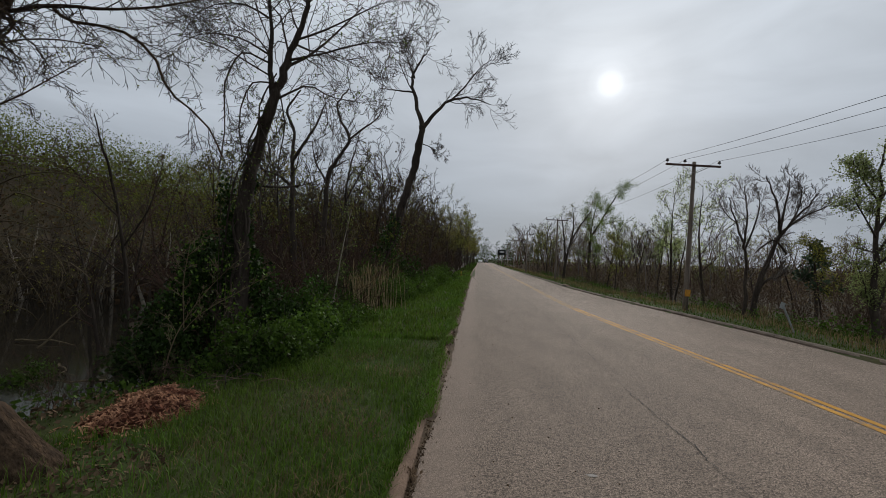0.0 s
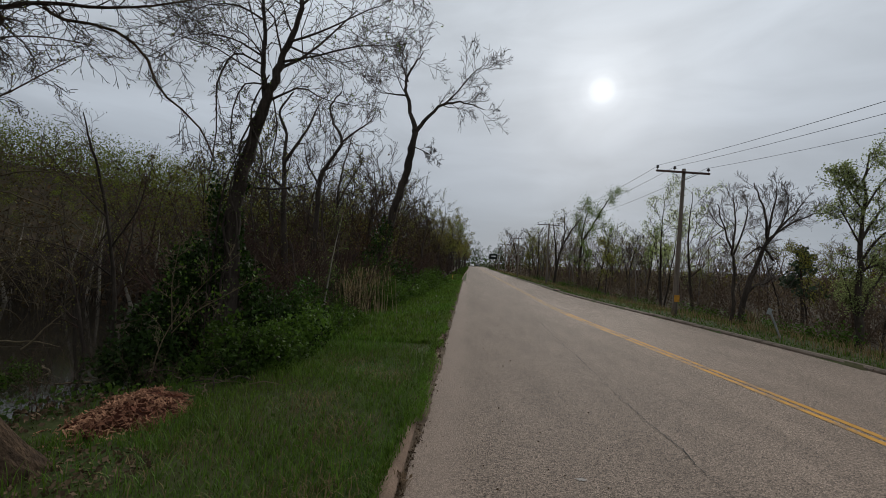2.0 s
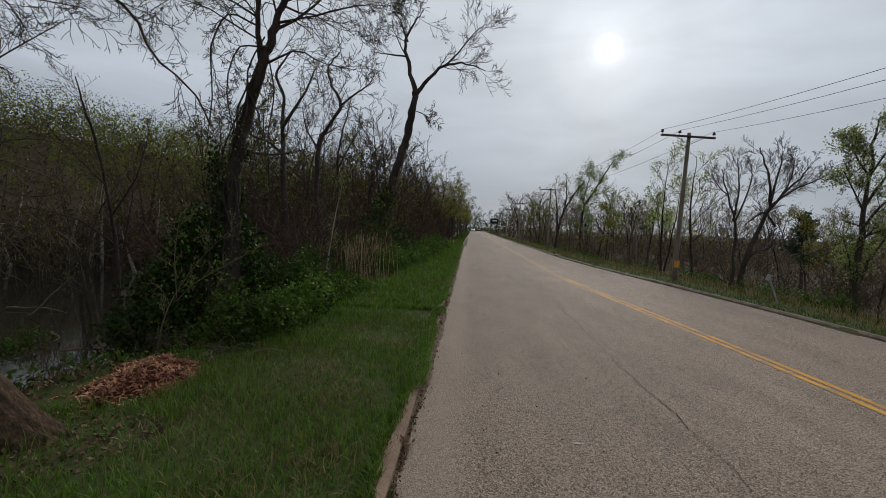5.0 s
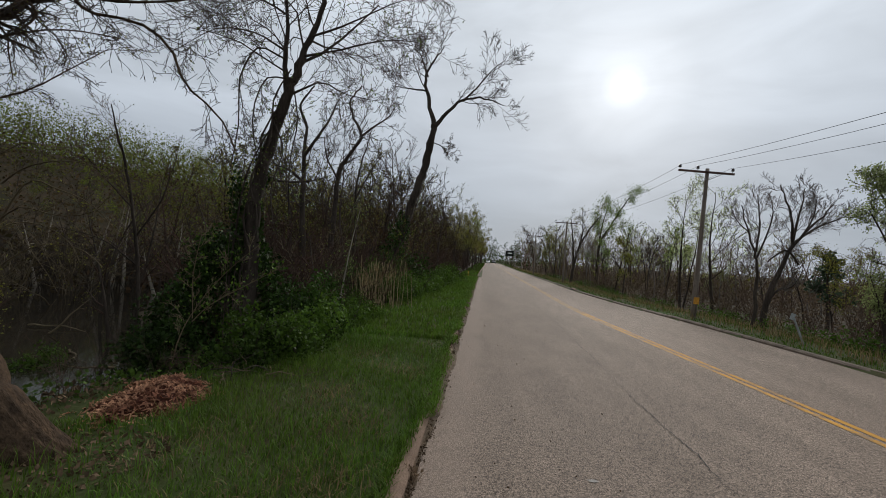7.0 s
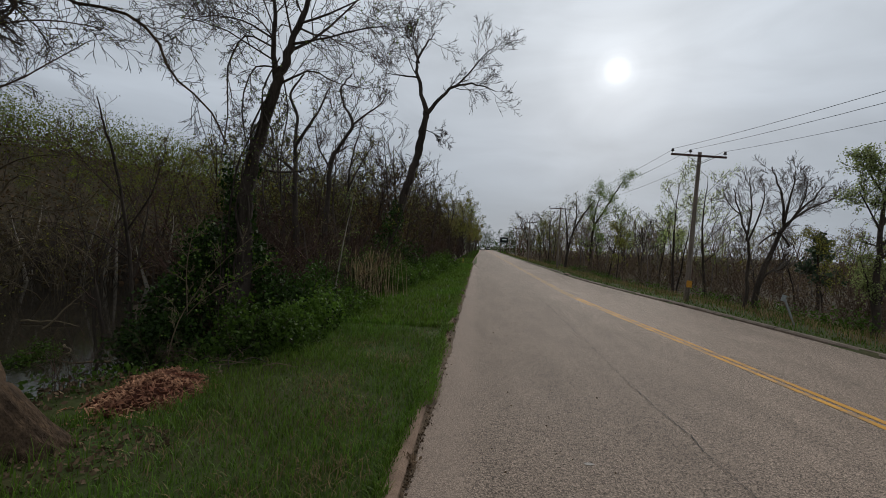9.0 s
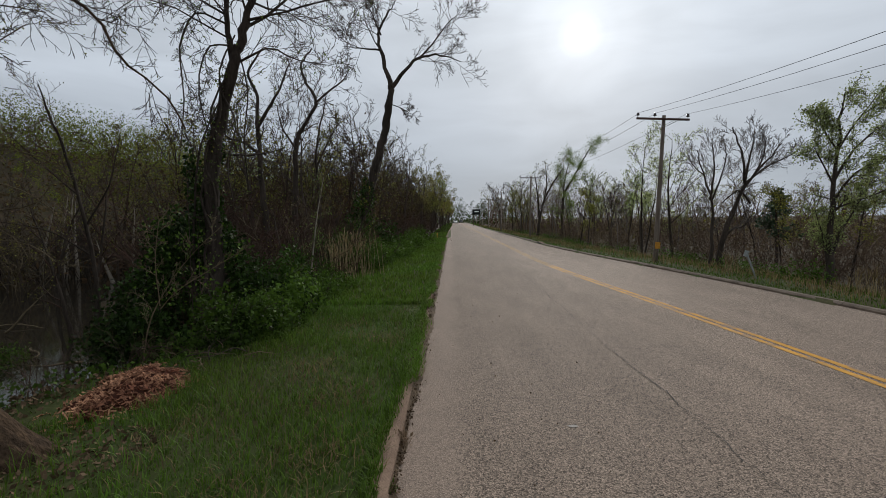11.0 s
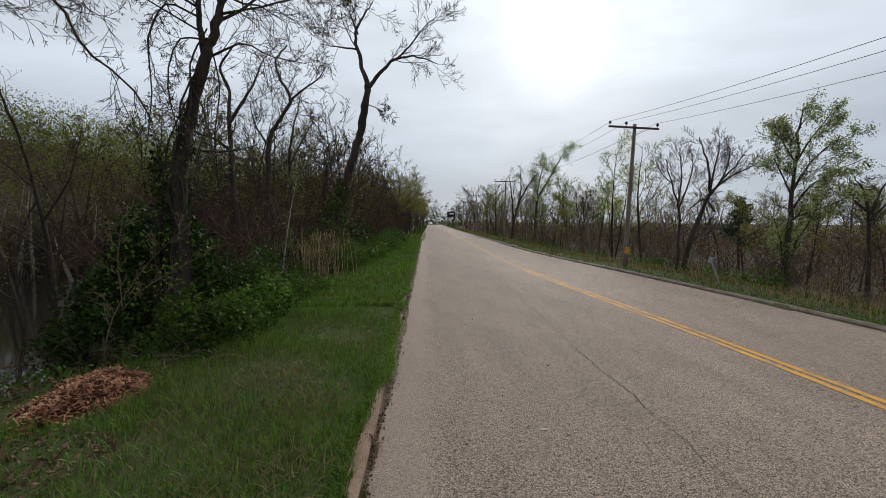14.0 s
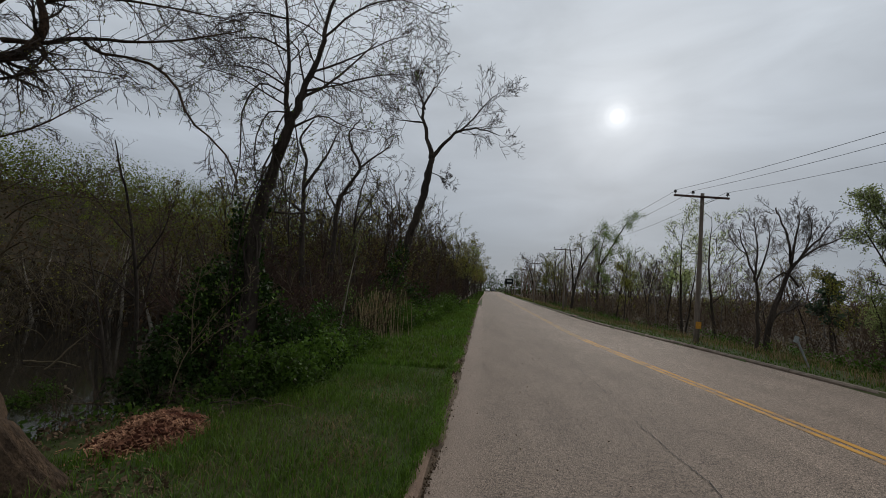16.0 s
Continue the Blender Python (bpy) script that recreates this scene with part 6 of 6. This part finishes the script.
for k, (y, s) in enumerate(((3.62, 1.0), (2.95, 0.45), (5.15, 0.5), (7.7, 0.7), (8.4, 0.6), (9.3, 0.8), (10.4, 0.7), (11.8, 0.8), (13.5, 0.8), (16.5, 1.0), (20, 1.0))):
    r = np.random.default_rng(800 + k)
    owner = thing("kerb_weed", "small scruffy weed rooted in the gutter joint", "weed", (float(KERB_X(y)) + 0.01, y, 0.0), "gutter weeds")
    n = 60
    foot = np.stack((r.normal(size=n) * 0.025 * s, r.normal(size=n) * 0.06 * s, np.zeros(n)), -1)
    bv_, bf_ = blades(foot, np.full(n, 0.09 * s), 0.004, 1.3, r)
    mesh_object("tuft", bv_, bf_, M["grass"] if k % 2 else M["litter"], owner)
    lv_, lf_ = leaf_quads(r, foot + np.array((0, 0, 0.03)) + r.normal(size=(n, 3)) * 0.025 * s, 0.035 * s)
    mesh_object("foliage", lv_, lf_, M["litter"], owner)


# ---- small things ----
post = thing("bent_signpost", "small faded sign on a leaning metal post", "sign", (8.62, 12.9, float(ground_z(8.62, 12.9)) - 0.05))
post.rotation_euler = (radians(4), radians(-24), 0)
part("post", box((0.045, 0.03, 0.85), (0, 0, 0.42), 0.004), M["steel"], post)
part("sign_face", box((0.12, 0.012, 0.17), (-0.03, -0.025, 0.86), 0.004, Matrix.Rotation(radians(40), 4, "Y")), M["sign_white"], post, "pale scuffed sign plate")
part("bolt", lathe([(0.012, 0), (0.012, 0.012), (0.006, 0.016)], 8, (-0.03, -0.035, 0.86)), M["steel"], post)

board = thing("billboard", "dark roadside billboard with pale bars", "billboard", (6.9, 125.0, 0.0))
part("panel", box((2.2, 0.2, 1.45), (0, 0, 3.75), 0.03), M["billboard"], board)
part("lettering_bar", box((1.2, 0.02, 0.22), (0.1, -0.115, 3.85), 0.0), M["white"], board, "pale bar of unreadable lettering")
for dx in (-0.8, 0.8):
    part("post", box((0.16, 0.16, 3.2), (dx, 0.05, 1.5), 0.02), M["wood_dark"], board)


def parked_car(x, y, mat, label):
    owner = thing("parked_car", label, "car", (x, y, 0.0), "distant cars")
    owner.rotation_euler = (0, 0, radians(90))
    bm = bmesh.new()
    prof = ((-2.1, 0.3), (-2.15, 0.75), (-1.9, 0.88), (-1.2, 0.95), (-0.7, 1.42), (0.9, 1.45), (1.6, 0.98), (2.1, 0.85), (2.15, 0.35))
    a = [bm.verts.new((u, -0.85, w)) for u, w in prof]
    b = [bm.verts.new((u, 0.85, w)) for u, w in prof]
    bm.faces.new(a)
    bm.faces.new(b[::-1])
    for k in range(len(prof)):
        j = (k + 1) % len(prof)
        bm.faces.new((a[k], b[k], b[j], a[j]))
    bmesh.ops.recalc_face_normals(bm, faces=list(bm.faces))
    bmesh.ops.bevel(bm, geom=list(bm.edges), offset=0.06, segments=2, affect="EDGES")
    part("body", bm, mat, owner, smooth=True)
    part("windscreen", box((0.05, 1.4, 0.42), (-0.98, 0, 1.2), 0.01, None), M["glass"], owner)
    part("rear_window", box((0.05, 1.4, 0.38), (1.3, 0, 1.22), 0.01, None), M["glass"], owner)
    for u in (-1.35, 1.35):
        for s in (-0.82, 0.82):
            bm = lathe([(0.18, -0.1), (0.31, -0.1), (0.33, -0.06), (0.33, 0.06), (0.31, 0.1), (0.18, 0.1)], 14)
            bmesh.ops.transform(bm, matrix=Matrix.Translation((u, s, 0.33)) @ Matrix.Rotation(radians(90), 4, "X"), verts=bm.verts)
            part("wheel", bm, M["black"], owner)


parked_car(1.9, 205.0, M["white"], "white car far down the road")
parked_car(4.6, 212.0, M["car_dark"], "dark car far down the road")

# slim black rod with a rounded rubber tip, planted in front of the white bar
rod = thing("black_rod", "slim black rod with a rounded rubber tip", "rod", (-0.04, 1.0, 0.0))
control = ((-0.086, 0.05, -0.000), (0.123, 0.05, 0.380), (0.306, 0.05, 0.712), (0.348, 0.05, 0.789), (0.436, 0.05, 0.950))
p = smooth_path(control, 22)
mesh_object("shaft", *tubes([(p, np.full(22, 0.0155), 12)]), M["black"], rod, smooth=True)
tip = lathe([(0.0158, -0.04), (0.0185, -0.037), (0.0185, 0.004), (0.0155, 0.013), (0.008, 0.018)], 14)
way = Vector(p[-1] - p[-3]).to_track_quat("Z", "Y").to_matrix().to_4x4()
bmesh.ops.transform(tip, matrix=Matrix.Translation(p[-1]) @ way, verts=tip.verts)
part("tip", tip, M["black"], rod, "rounded rubber tip", True)

# white paint ticks on the kerb where the bar meets it
for k, (y, l, turn) in enumerate(((2.16, 0.1, 8), (2.1, 0.12, -6), (2.13, 0.1, 82))):
    tick = part("paint_tick", box((l, 0.009, 0.003), (-0.545 + (0.045 if turn > 45 else 0), y, 0.0975), 0.0, None), M["white"])
    tagged(tick, "thin white paint tick on the kerb", "paint mark", "paint ticks", "structure")

# a dab of white paint on the asphalt
def blot(name, label, x, y, rx, ry, mat, seed, category):
    r = np.random.default_rng(seed)
    n = 26
    rim = [(x + rx * math.cos(2 * math.pi * k / n) * r.uniform(0.6, 1.1), y + ry * math.sin(2 * math.pi * k / n) * r.uniform(0.6, 1.1), 0.005) for k in range(n)]
    tagged(mesh_object(name, [(x, y, 0.005)] + rim, [(0, 1 + k, 1 + (k + 1) % n) for k in range(n)], mat), label, category, kind="structure")


blot("paint_dab", "small worn dab of white paint on the road", 1.03, 3.92, 0.055, 0.028, M["dab"], 1, "paint mark")


def storm_drain(line, side, y, label):
    x = float(line(y))
    owner = thing("storm_drain", label, "drain", (x, y, 0.0), "storm drains")
    part("lid", box((0.26, 1.3, 0.05), (side * 0.14, 0, 0.1), 0.012), M["concrete"], owner, "cast concrete lid")
    part("opening", box((0.03, 1.2, 0.075), (-side * 0.006, 0, 0.05), 0.004), M["black"], owner, "dark slot in the kerb")


storm_drain(KERB_X, -1, 40.0, "concrete storm drain inlet in the kerb by the lawn")
storm_drain(RIGHT_X, 1, 33.0, "concrete storm drain inlet in the far kerb")
stake = thing("marker_stake", "short yellow marker stake in the lawn", "marker", (-1.35, 42.0, float(ground_z(-1.35, 42.0)) - 0.03))
part("post", box((0.07, 0.03, 0.5), (0, 0, 0.25), 0.006), M["stake"], stake)
part("cap", box((0.09, 0.05, 0.05), (0, 0, 0.51), 0.008), M["orange"], stake)
